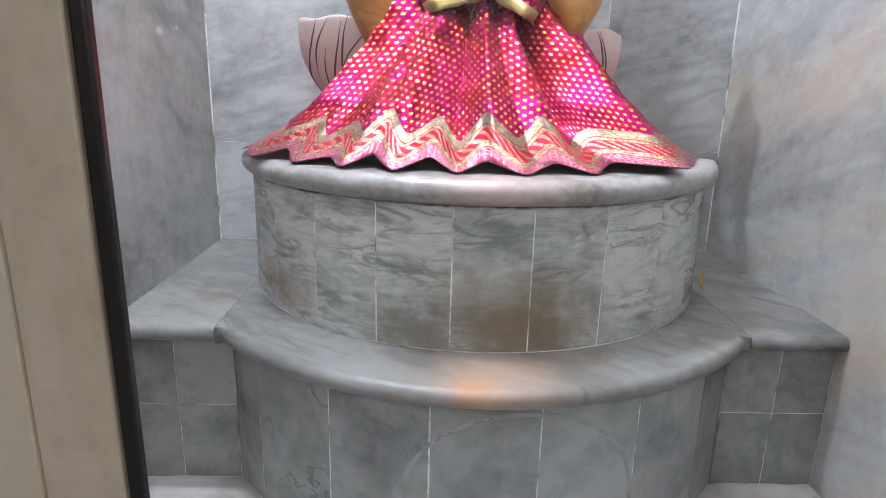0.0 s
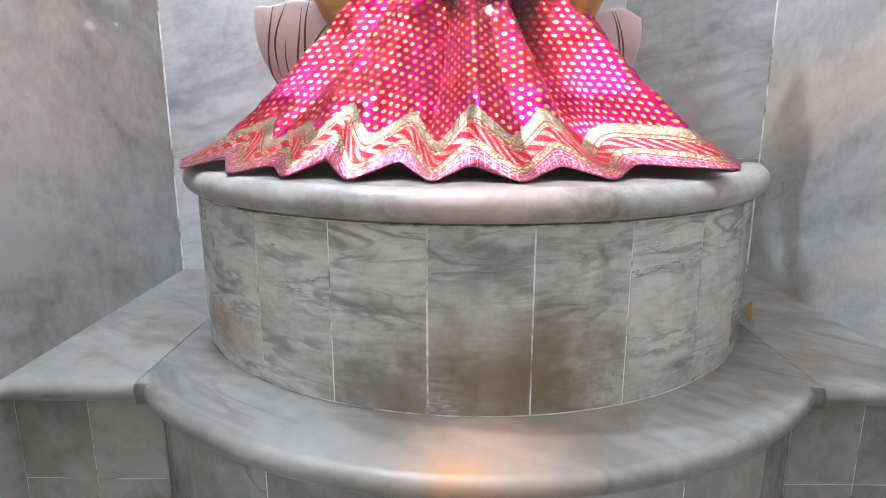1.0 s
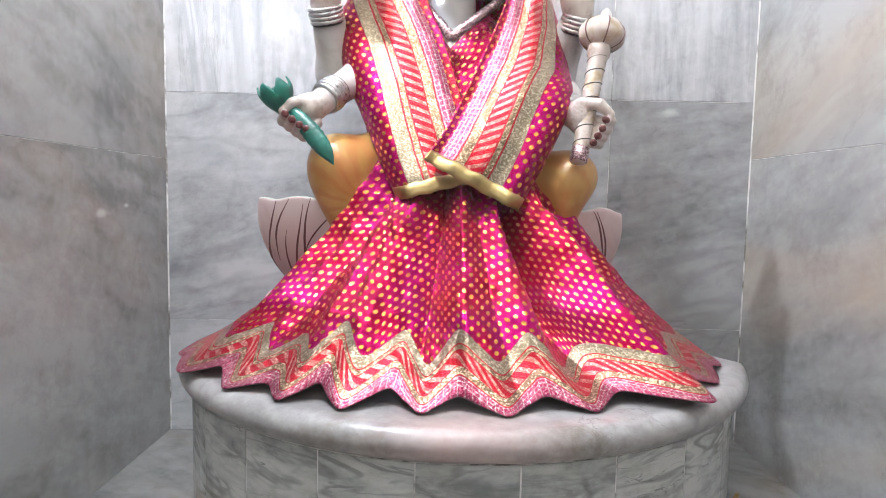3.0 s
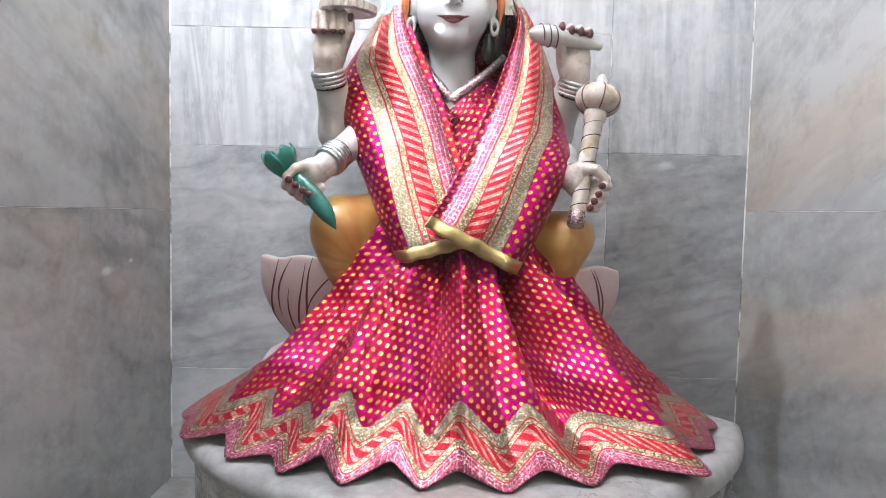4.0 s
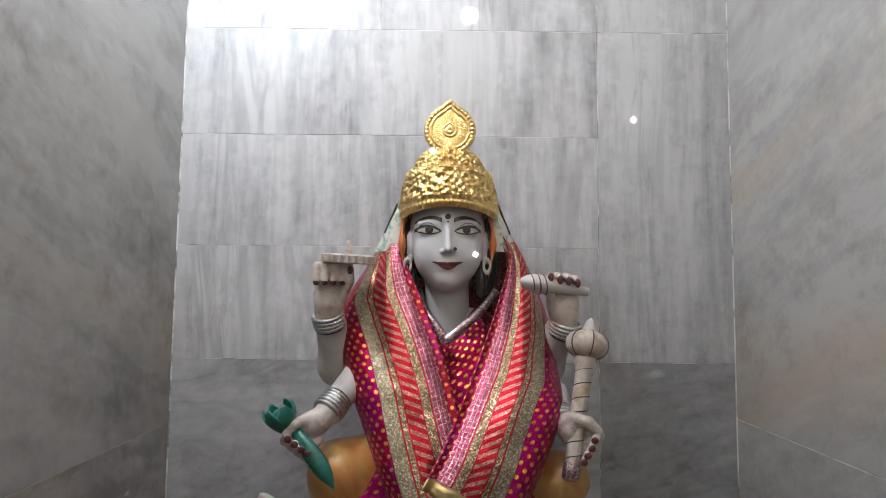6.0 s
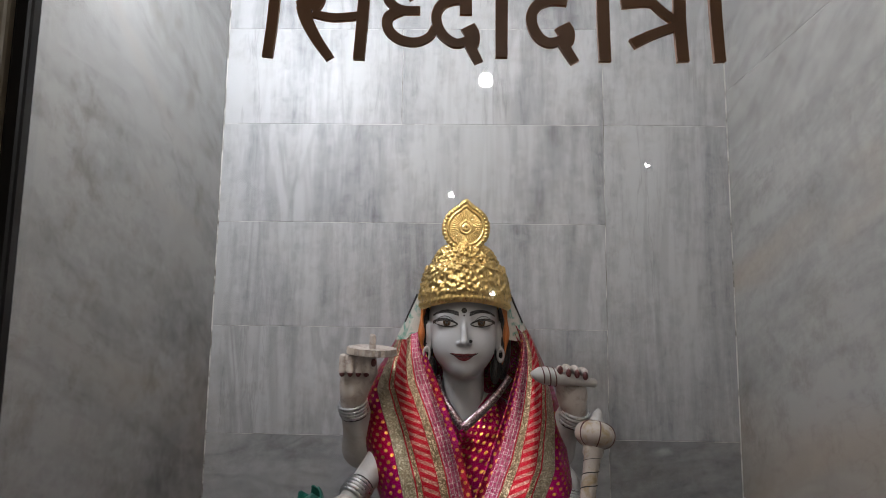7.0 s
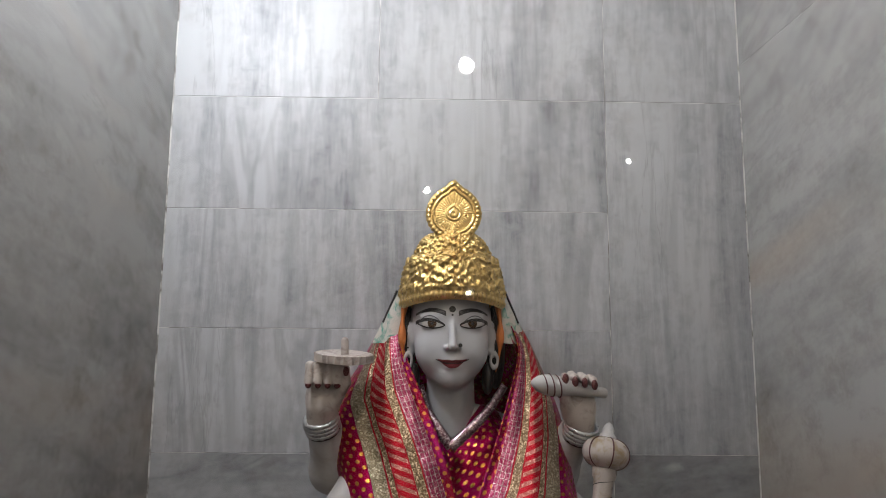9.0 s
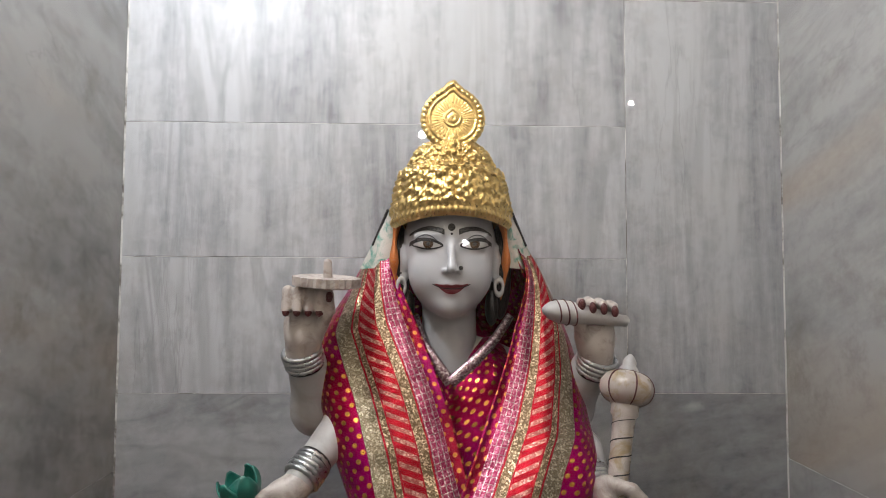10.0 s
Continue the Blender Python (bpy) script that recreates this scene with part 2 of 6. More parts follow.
def slab(parent, lo, hi, material):
    return part("slab", box(lo, hi, 0.0009, 1), material, parent)


wall_north = tagged(part("wall_north", box((WEST, BACK - 0.0108, 0), (EAST, BACK + 0.2, NICHE_TOP)), M_GROUT), "grey streaked marble slab wall with thin pale joints", "wall", kind="structure")
g = 0.0007
FACE_N = BACK - 0.012
courses = [LEDGE - 0.35, 0.981, 1.576, 1.883, 2.192, 2.495, 2.80, 3.10, NICHE_TOP]
for k, (z0, z1) in enumerate(zip(courses, courses[1:])):
    xs = (WEST + 0.006, -0.225, 0.384) if k in (5, 7) else (WEST + 0.006, 0.384)
    for x0, x1 in zip(xs, xs[1:]):
        slab(wall_north, (x0 + g, FACE_N, z0 + g * 0.8), (x1 - 1.6 * g, BACK + 0.01, z1 - g * 0.8), M_BACK if k > 1 else M_BACK_LOW)
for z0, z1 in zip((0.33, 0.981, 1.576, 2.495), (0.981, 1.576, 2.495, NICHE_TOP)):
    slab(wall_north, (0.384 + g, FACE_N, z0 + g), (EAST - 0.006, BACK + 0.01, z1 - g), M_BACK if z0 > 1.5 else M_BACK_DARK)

wall_west = tagged(part("wall_west", box((WEST - 0.2, FRONT, 0), (WEST + 0.0028, BACK + 0.2, NICHE_TOP)), M_GROUT), "polished grey marble slab side wall with slanting streaks", "wall", kind="structure")
wall_east = tagged(part("wall_east", box((EAST - 0.0028, FRONT, 0), (EAST + 0.2, BACK + 0.2, NICHE_TOP)), M_GROUT), "polished grey marble slab side wall with slanting streaks", "wall", kind="structure")
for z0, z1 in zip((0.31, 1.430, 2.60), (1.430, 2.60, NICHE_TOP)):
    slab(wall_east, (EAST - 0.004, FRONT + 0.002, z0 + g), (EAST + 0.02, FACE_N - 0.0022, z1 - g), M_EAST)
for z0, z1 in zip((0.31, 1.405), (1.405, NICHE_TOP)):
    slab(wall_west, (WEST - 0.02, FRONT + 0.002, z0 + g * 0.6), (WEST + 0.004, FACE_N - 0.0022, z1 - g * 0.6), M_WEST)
tagged(part("ceiling", box((WEST - 0.2, FRONT, NICHE_TOP), (EAST + 0.2, BACK + 0.2, NICHE_TOP + 0.15)), M_CEIL), "plain white niche ceiling", "ceiling", kind="structure")

# ---- niche: floor, ledges, tiers ----
tagged(part("niche_floor", box((WEST, FRONT, 0), (EAST, BACK, NICHE_FLOOR)), M_STEP), "pale worn marble floor of the niche", "floor", kind="structure")


def ledge(x0, x1):
    top = tagged(new("ledge"), "grey marble side ledge with rounded front edge", "ledge", kind="structure")
    pts = [((x0, 1.797), (0, -1)), ((x1, 1.797), (0, -1))]
    bm = bmesh.new()
    rows = [[bm.verts.new((p[0], 1.797 + d, z)) for p, n in pts] + [bm.verts.new((x1, BACK - 0.013, z)), bm.verts.new((x0, BACK - 0.013, z))] for d, z in bullnose(LEDGE - 0.034, LEDGE)]
    for a, b in zip(rows, rows[1:]):
        for i in range(4):
            bm.faces.new((a[i], a[(i + 1) % 4], b[(i + 1) % 4], b[i]))
    bm.faces.new(rows[-1])
    bm.faces.new(rows[0][::-1])
    part("top_slab", bm, M_SLAB, top)
    a0, a1 = (x0, -0.522) if x0 < 0 else (0.522, x1)
    part("core", box((a0, 1.832, NICHE_FLOOR), (a1, BACK - 0.013, LEDGE - 0.0365)), M_GROUT, top)
    zs = (NICHE_FLOOR + 0.002, 0.49, LEDGE - 0.036)
    for z0, z1 in zip(zs, zs[1:]):
        xm = (a0 + a1) / 2
        for a, b in ((a0, xm), (xm, a1)):
            part("tile", box((a + g, 1.831, z0 + g), (b - g, 1.86, z1 - g), 0.001, 1), M_TIER, top)
    return top


ledge(WEST + 0.0045, -0.548)
ledge(0.548, EAST - 0.0045)


REAR_X, REAR_Y = 0.37, 2.34


def segment_path(radius, cy, end, steps=56):
    """Front arc to the end angle on both sides, then slanting back to a narrower block against the wall."""
    a = radians(end)
    tip = Vector((radius * math.sin(a), cy - radius * math.cos(a)))
    slant = (Vector((REAR_X, REAR_Y)) - tip).normalized()
    n = Vector((-slant.y, slant.x)) * -1
    mid = (Vector((math.sin(a), -math.cos(a))) + n).normalized()
    right = [((tip.x, tip.y), (mid.x, mid.y)), ((REAR_X, REAR_Y), ((n.x + 1) / 2, n.y / 2)), ((REAR_X, BACK - 0.014), (1, 0))]
    arc = [((radius * math.sin(t), cy - radius * math.cos(t)), (math.sin(t), -math.cos(t))) for t in [a * (2 * i / steps - 1) for i in range(1, steps)]]
    left = [((-p[0], p[1]), (-m[0], m[1])) for p, m in right]
    return left[::-1] + arc + right


def tiled_segment(name, label, radius, cy, z0, z1, first, pitch, material, end):
    base = tagged(new(name), label, "pedestal", kind="structure")
    part("core", swept_slab(segment_path(radius - 0.0010, cy, end), [(0, z0), (0, z1)]), M_GROUT, base)
    angles = [-end] + [first + pitch * k for k in range(-6, 7) if abs(first + pitch * k) < end - 4] + [end]
    for a, b in zip(angles, angles[1:]):
        bm = bmesh.new()
        e = math.degrees(0.0014 / radius)
        va = []
        for r, z in ((radius - 0.016, z0 + 0.0015), (radius, z0 + 0.0025), (radius, z1 - 0.002), (radius - 0.016, z1 - 0.001)):
            ts = [radians(a + e + (b - a - 2 * e) * i / 4) for i in range(5)]
            va.append([bm.verts.new((r * math.sin(t), cy - r * math.cos(t), z)) for t in ts])
        for p, q in zip(va, va[1:]):
            for i in range(4):
                bm.faces.new((p[i], p[i + 1], q[i + 1], q[i]))
        bm.faces.new([r[0] for r in va])
        bm.faces.new([r[-1] for r in va])
        part("tile", bm, material, base)
    return base


def tiled_drum(name, label, radius, cy, z0, z1, first, pitch, material, a_max=88):
    base = tagged(new(name), label, "pedestal", kind="structure")
    core = arc_path(radius - 0.0010, cy, BACK - 0.014, radius - 0.0010, cy - 0.001)
    part("core", swept_slab(core, [(0, z0), (0, z1)]), M_GROUT, base)
    angles = [first + pitch * k for k in range(-12, 13) if abs(first + pitch * k) < a_max]
    angles = [-90.0] + angles + [90.0]
    for a, b in zip(angles, angles[1:]):
        bm = bmesh.new()
        e = math.degrees(0.0016 / radius)
        n = 3
        rows = []
        for r in (radius - 0.016, radius - 0.001, radius):
            ring = []
            for i in range(n + 1):
                t = radians(a + e + (b - a - 2 * e) * i / n)
                ring.append((r * math.sin(t), cy - r * math.cos(t)))
            rows.append(ring)
        lo, hi = z0 + 0.0015, z1 - 0.001
        inner, outer = rows[0], rows[2]
        va = [[bm.verts.new((*p, z)) for p in ring] for ring, z in ((inner, lo), (outer, lo + 0.001), (outer, hi - 0.001), (inner, hi))]
        for p, q in zip(va, va[1:]):
            for i in range(n):
                bm.faces.new((p[i], p[i + 1], q[i + 1], q[i]))
        bm.faces.new([r[0] for r in va])
        bm.faces.new([r[-1] for r in va])
        part("tile", bm, material, base)
    for s in (-1, 1):
        xs = sorted((s * (radius - 0.016), s * radius))
        part("tile", box((xs[0], cy + 0.002, z0 + 0.0015), (xs[1], BACK - 0.014, z1 - 0.001), 0.0008, 1), material, base)
    return base


CY, DY = 2.23, 2.262
lower = tiled_drum("lower_tier", "half-round lower tier clad in grey marble tiles", 0.655, CY, NICHE_FLOOR, LEDGE - 0.036, 7.5, 17.0, M_TIER, 70)
part("top_slab", swept_slab(arc_path(0.685, CY, BACK - 0.014, 0.5465, 1.799, round_sides=False), bullnose(LEDGE - 0.036, LEDGE)), M_SLAB, lower, "worn marble slab with orange powder stain")
DRUM_TOP = 1.008
drum = tiled_segment("upper_drum", "bow-fronted pedestal drum clad in veined marble tiles, stained brown at the foot", 0.562, DY, LEDGE, 0.957, 7.35, 14.9, M_DRUM, 73)
rim = part("rim_slab", swept_slab(segment_path(0.586, DY, 72), [(0.045, 0.957)] + bullnose(0.960, DRUM_TOP)), M_RIM, drum, "pale marble top slab with thick bullnose edge")


# thin raised arch line on the lower tier
def arch_line():
    bm = bmesh.new()
    r, cx, z0 = 0.655, 0.055, 0.42
    path = []
    for i in range(49):
        t = math.pi * i / 48
        path.append((cx - 0.215 * math.cos(t), z0 + 0.205 * math.sin(t) ** 0.9))
    path = [(path[0][0], NICHE_FLOOR + 0.02)] + path + [(path[-1][0], NICHE_FLOOR + 0.02)]
    for w, lift in ((0.004, 0.0012),):
        prev = None
        for i, (x, z) in enumerate(path):
            a, b = path[max(i - 1, 0)], path[min(i + 1, len(path) - 1)]
            d = Vector((b[0] - a[0], b[1] - a[1])).normalized()
            ring = []
            for s in (-1, 1):
                for l in (-0.001, lift):
                    px, pz = x - d[1] * w * s, z + d[0] * w * s
                    ang = math.asin(px / r)
                    ring.append(bm.verts.new(((r + l) * math.sin(ang), CY - (r + l) * math.cos(ang), pz)))
            if prev:
                for i0, i1 in ((0, 1), (1, 3), (3, 2), (2, 0)):
                    bm.faces.new((prev[i0], prev[i1], ring[i1], ring[i0]))
            prev = ring
    return bm


part("arch_moulding", arch_line(), M_TIER, lower, "thin raised arch line")

# ---- front wall, black frame and glass ----
X0, X1, ZT, ZB = -0.372, 0.350, 2.279, 0.40
FW = 0.014
wall_south = tagged(new("wall_south"), "cream marble front wall with square opening", "wall", kind="structure")
YF, YB = 1.131, 1.149
for lo, hi in (((-2.7, YF, 0), (X0 - FW - 0.075, YB, 3.7)), ((X0 - FW - 0.0735, YF, 0), (X0 - FW - 0.001, YB, 3.7)), ((X1 + FW + 0.001, YF, 0), (2.7, YB, 3.7)),
               ((X0 - FW, YF, ZT + FW + 0.001), (X1 + FW, YB, 3.7)), ((X0 - FW, YF, 0), (X1 + FW, YB, ZB - FW - 0.001))):
    part("panel", box(lo, hi, 0.003, 2), M_CREAM, wall_south)
window = tagged(new("window_1"), "fixed glass front in narrow black frame", "window", kind="structure")
Y0, Y1 = 1.1355, 1.1485
for lo, hi in (((X0 - FW, Y0, ZB - FW), (X0, Y1, ZT + FW)), ((X1, Y0, ZB - FW), (X1 + FW, Y1, ZT + FW)),
               ((X0 + 0.0005, Y0 + 0.0005, ZT), (X1 - 0.0005, Y1 - 0.0005, ZT + FW)), ((X0 + 0.0005, Y0 + 0.0005, ZB - FW), (X1 - 0.0005, Y1 - 0.0005, ZB))):
    part("window_frame", box(lo, hi, 0.003, 2), M_BLACK, window)
bm = bmesh.new()
bm.faces.new([bm.verts.new(c) for c in ((X0, 1.1465, ZB), (X1, 1.1465, ZB), (X1, 1.1465, ZT), (X0, 1.1465, ZT))])
pane = part("pane", bm, M_GLASS, window, "clear reflecting glass pane")
pane.visible_shadow = False

# ---- hall behind the camera ----
tagged(part("floor", box((-2.7, -8.2, -0.1), (2.7, YF, 0)), M_FLOOR), "polished stone hall floor", "floor", kind="structure")
tagged(part("hall_ceiling", box((-2.7, -8.2, 3.7), (2.7, YB, 3.85)), M_CEIL), "white plastered hall ceiling", "ceiling", kind="structure")
tagged(part("hall_wall_south", box((-2.7, -8.4, 0), (2.7, -8.2, 3.7)), M_HALL), "plain plastered hall wall", "wall", kind="structure")
tagged(part("hall_wall_west", box((-2.9, -8.4, 0), (-2.7, YB, 3.7)), M_HALL), "plain plastered hall wall", "wall", kind="structure")
tagged(part("hall_wall_east", box((2.7, -8.4, 0), (2.9, YB, 3.7)), M_HALL), "plain plastered hall wall", "wall", kind="structure")


def lathe(profile, n=24, bm=None, m=None):
    """A body of revolution round z from (radius, z) rows."""
    bm = bm or bmesh.new()
    m = m or Matrix.Identity(4)
    rows = [[bm.verts.new(m @ Vector((r * math.cos(2 * math.pi * i / n), r * math.sin(2 * math.pi * i / n), z))) for i in range(n)] for r, z in profile]
    for a, b in zip(rows, rows[1:]):
        for i in range(n):
            bm.faces.new((a[i], a[(i + 1) % n], b[(i + 1) % n], b[i]))
    bm.faces.new(rows[0][::-1])
    bm.faces.new(rows[-1])
    return bm


def bulb_lamp(x, y, z, top, material, size, label):
    """Round bulb centred at (x, y, z) in a white holder on a cord from the ceiling at height top."""
    thing = tagged(new("light_bulb"), label, "lamp")
    thing.matrix_world = pose(x, y, z)
    part("holder", lathe([(0.016, size - 0.004), (0.019, size), (0.019, size + 0.035), (0.008, size + 0.045)], 20), M_WHITE_PLASTIC, thing)
    if top - z > size + 0.08:
        part("cord", lathe([(0.003, size + 0.04), (0.003, top - z - 0.012)], 8), M_WHITE_PLASTIC, thing)
        part("rose", lathe([(0.035, top - z - 0.014), (0.038, top - z - 0.001)], 20), M_WHITE_PLASTIC, thing)
    bm = bmesh.new()
    bmesh.ops.create_icosphere(bm, subdivisions=3, radius=size)
    part("globe", bm, material, thing, "lit white globe", smooth=True)
    return thing


bulb_lamp(0.05, 1.34, NICHE_TOP - 0.082, NICHE_TOP, M_BULB_T, 0.036, "lit round bulb in holder under the niche ceiling")


def wall_bulb(x, y, z):
    """Round bulb standing out from a white holder on the west wall."""
    thing = tagged(new("wall_lamp"), "lit round bulb in white holder on the marble side wall", "lamp")
    m = Matrix.Translation((x, y, z)) @ Matrix.Rotation(radians(90), 4, "Y")
    part("plate", lathe([(0.040, 0.0), (0.042, 0.003), (0.040, 0.014), (0.026, 0.018)], 28, None, m), M_WHITE_PLASTIC, thing, smooth=True)
    part("holder", lathe([(0.022, 0.0185), (0.010, 0.024), (0.010, 0.066), (0.021, 0.072), (0.019, 0.098)], 24, None, m), M_WHITE_PLASTIC, thing, smooth=True)
    bm = bmesh.new()
    bmesh.ops.create_icosphere(bm, subdivisions=3, radius=0.036, matrix=Matrix.Translation((x + 0.130, y, z)))
    part("globe", bm, M_BULB_W, thing, "lit white globe", smooth=True)


wall_bulb(WEST + 0.0045, 1.81, 2.88)
bulb_lamp(0.10, -1.89, 3.33, 3.70, M_BULB_N, 0.042, "lit round bulb under the hall ceiling")
for x, y, z, size in ((-0.14, -5.09, 3.33, 0.036), (1.88, -4.62, 3.55, 0.026), (0.44, -7.27, 2.36, 0.036)):
    bulb_lamp(x, y, z, 3.70, M_BULB_H, size, "lit round bulb on a cord in the hall")

# small black hook on the cream wall
hook = tagged(new("wall_hook"), "small black metal hook on cream stone wall", "hook")
part("plate", box((-0.46, 1.125, 2.14), (-0.435, 1.1308, 2.235), 0.002, 1), M_BLACK, hook)
part("arm", box((-0.455, 1.112, 2.224), (-0.420, 1.1245, 2.232), 0.002, 1), M_BLACK, hook)


# ---- lettering on the glass ----
def stroke(points, width, depth, taper=1.0, rounded=True):
    """A flat letter stroke along a smooth line, in millimetres of the sign."""
    pts = [Vector(p) for p in points]
    if rounded and len(pts) > 2:
        fine = []
        for i in range(len(pts) - 1):
            p0, p1, p2, p3 = pts[max(i - 1, 0)], pts[i], pts[i + 1], pts[min(i + 2, len(pts) - 1)]
            for k in range(6):
                t = k / 6
                fine.append(0.5 * (2 * p1 + (p2 - p0) * t + (2 * p0 - 5 * p1 + 4 * p2 - p3) * t * t + (3 * p1 - p0 - 3 * p2 + p3) * t ** 3))
        pts = fine + [pts[-1]]
    rows = []
    for i, p in enumerate(pts):
        d = (pts[min(i + 1, len(pts) - 1)] - pts[max(i - 1, 0)]).normalized()
        w = width / 2 * (1 + (taper - 1) * i / (len(pts) - 1))
        s = Vector((-d.y, d.x)) * w
        rows.append((p + s, p - s))
    return rows, depth


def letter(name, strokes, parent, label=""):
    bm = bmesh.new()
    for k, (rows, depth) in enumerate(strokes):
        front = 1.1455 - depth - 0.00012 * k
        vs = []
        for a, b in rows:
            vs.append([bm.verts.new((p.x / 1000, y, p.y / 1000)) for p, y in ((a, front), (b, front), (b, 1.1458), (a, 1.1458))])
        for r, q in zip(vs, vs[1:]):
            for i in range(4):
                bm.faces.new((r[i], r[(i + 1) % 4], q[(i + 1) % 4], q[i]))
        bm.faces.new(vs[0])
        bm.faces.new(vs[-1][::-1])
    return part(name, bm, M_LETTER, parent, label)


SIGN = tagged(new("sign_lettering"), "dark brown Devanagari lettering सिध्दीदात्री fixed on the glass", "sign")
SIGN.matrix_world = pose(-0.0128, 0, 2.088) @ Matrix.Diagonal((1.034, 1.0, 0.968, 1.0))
D = 0.0028
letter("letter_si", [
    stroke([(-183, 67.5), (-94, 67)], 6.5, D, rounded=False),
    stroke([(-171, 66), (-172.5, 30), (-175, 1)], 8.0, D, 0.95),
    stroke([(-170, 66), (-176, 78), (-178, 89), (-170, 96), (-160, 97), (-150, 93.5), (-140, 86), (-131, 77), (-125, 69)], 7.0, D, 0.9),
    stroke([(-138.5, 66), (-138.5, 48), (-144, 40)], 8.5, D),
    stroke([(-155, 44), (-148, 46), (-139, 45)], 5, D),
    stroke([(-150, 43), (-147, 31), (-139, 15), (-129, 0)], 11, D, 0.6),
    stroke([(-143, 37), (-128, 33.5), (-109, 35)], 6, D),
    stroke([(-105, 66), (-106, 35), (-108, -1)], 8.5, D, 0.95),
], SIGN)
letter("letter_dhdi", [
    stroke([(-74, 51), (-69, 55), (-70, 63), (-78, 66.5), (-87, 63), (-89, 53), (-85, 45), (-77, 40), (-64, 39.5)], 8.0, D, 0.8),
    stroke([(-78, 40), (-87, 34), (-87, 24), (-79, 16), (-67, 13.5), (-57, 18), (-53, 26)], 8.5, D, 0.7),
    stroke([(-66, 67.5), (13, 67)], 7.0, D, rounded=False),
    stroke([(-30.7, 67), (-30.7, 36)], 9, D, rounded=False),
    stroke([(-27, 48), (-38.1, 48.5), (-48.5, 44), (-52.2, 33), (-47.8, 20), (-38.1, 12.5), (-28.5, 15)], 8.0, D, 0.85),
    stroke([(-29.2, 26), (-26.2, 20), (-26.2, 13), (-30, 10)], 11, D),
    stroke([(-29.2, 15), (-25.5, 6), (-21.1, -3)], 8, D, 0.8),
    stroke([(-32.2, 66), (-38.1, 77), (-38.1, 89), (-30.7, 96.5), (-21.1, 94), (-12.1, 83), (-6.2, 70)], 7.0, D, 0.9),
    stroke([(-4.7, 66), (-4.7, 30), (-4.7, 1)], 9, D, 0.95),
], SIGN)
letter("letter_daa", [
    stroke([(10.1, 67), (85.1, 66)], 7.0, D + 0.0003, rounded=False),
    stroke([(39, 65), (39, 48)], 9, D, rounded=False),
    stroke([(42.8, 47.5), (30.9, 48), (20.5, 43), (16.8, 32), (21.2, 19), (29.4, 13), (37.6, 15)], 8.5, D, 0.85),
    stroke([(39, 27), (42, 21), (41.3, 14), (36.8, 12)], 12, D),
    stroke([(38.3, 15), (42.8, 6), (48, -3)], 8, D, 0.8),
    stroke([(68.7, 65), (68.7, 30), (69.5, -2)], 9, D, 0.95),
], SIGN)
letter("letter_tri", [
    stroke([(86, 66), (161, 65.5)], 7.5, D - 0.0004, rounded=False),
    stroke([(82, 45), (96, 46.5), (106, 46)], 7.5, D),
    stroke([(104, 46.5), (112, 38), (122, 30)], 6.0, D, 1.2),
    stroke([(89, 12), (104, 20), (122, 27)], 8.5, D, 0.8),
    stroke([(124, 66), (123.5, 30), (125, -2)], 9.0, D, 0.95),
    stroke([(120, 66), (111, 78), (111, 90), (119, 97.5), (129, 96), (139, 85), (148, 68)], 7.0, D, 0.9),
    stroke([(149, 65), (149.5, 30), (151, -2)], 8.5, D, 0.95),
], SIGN)


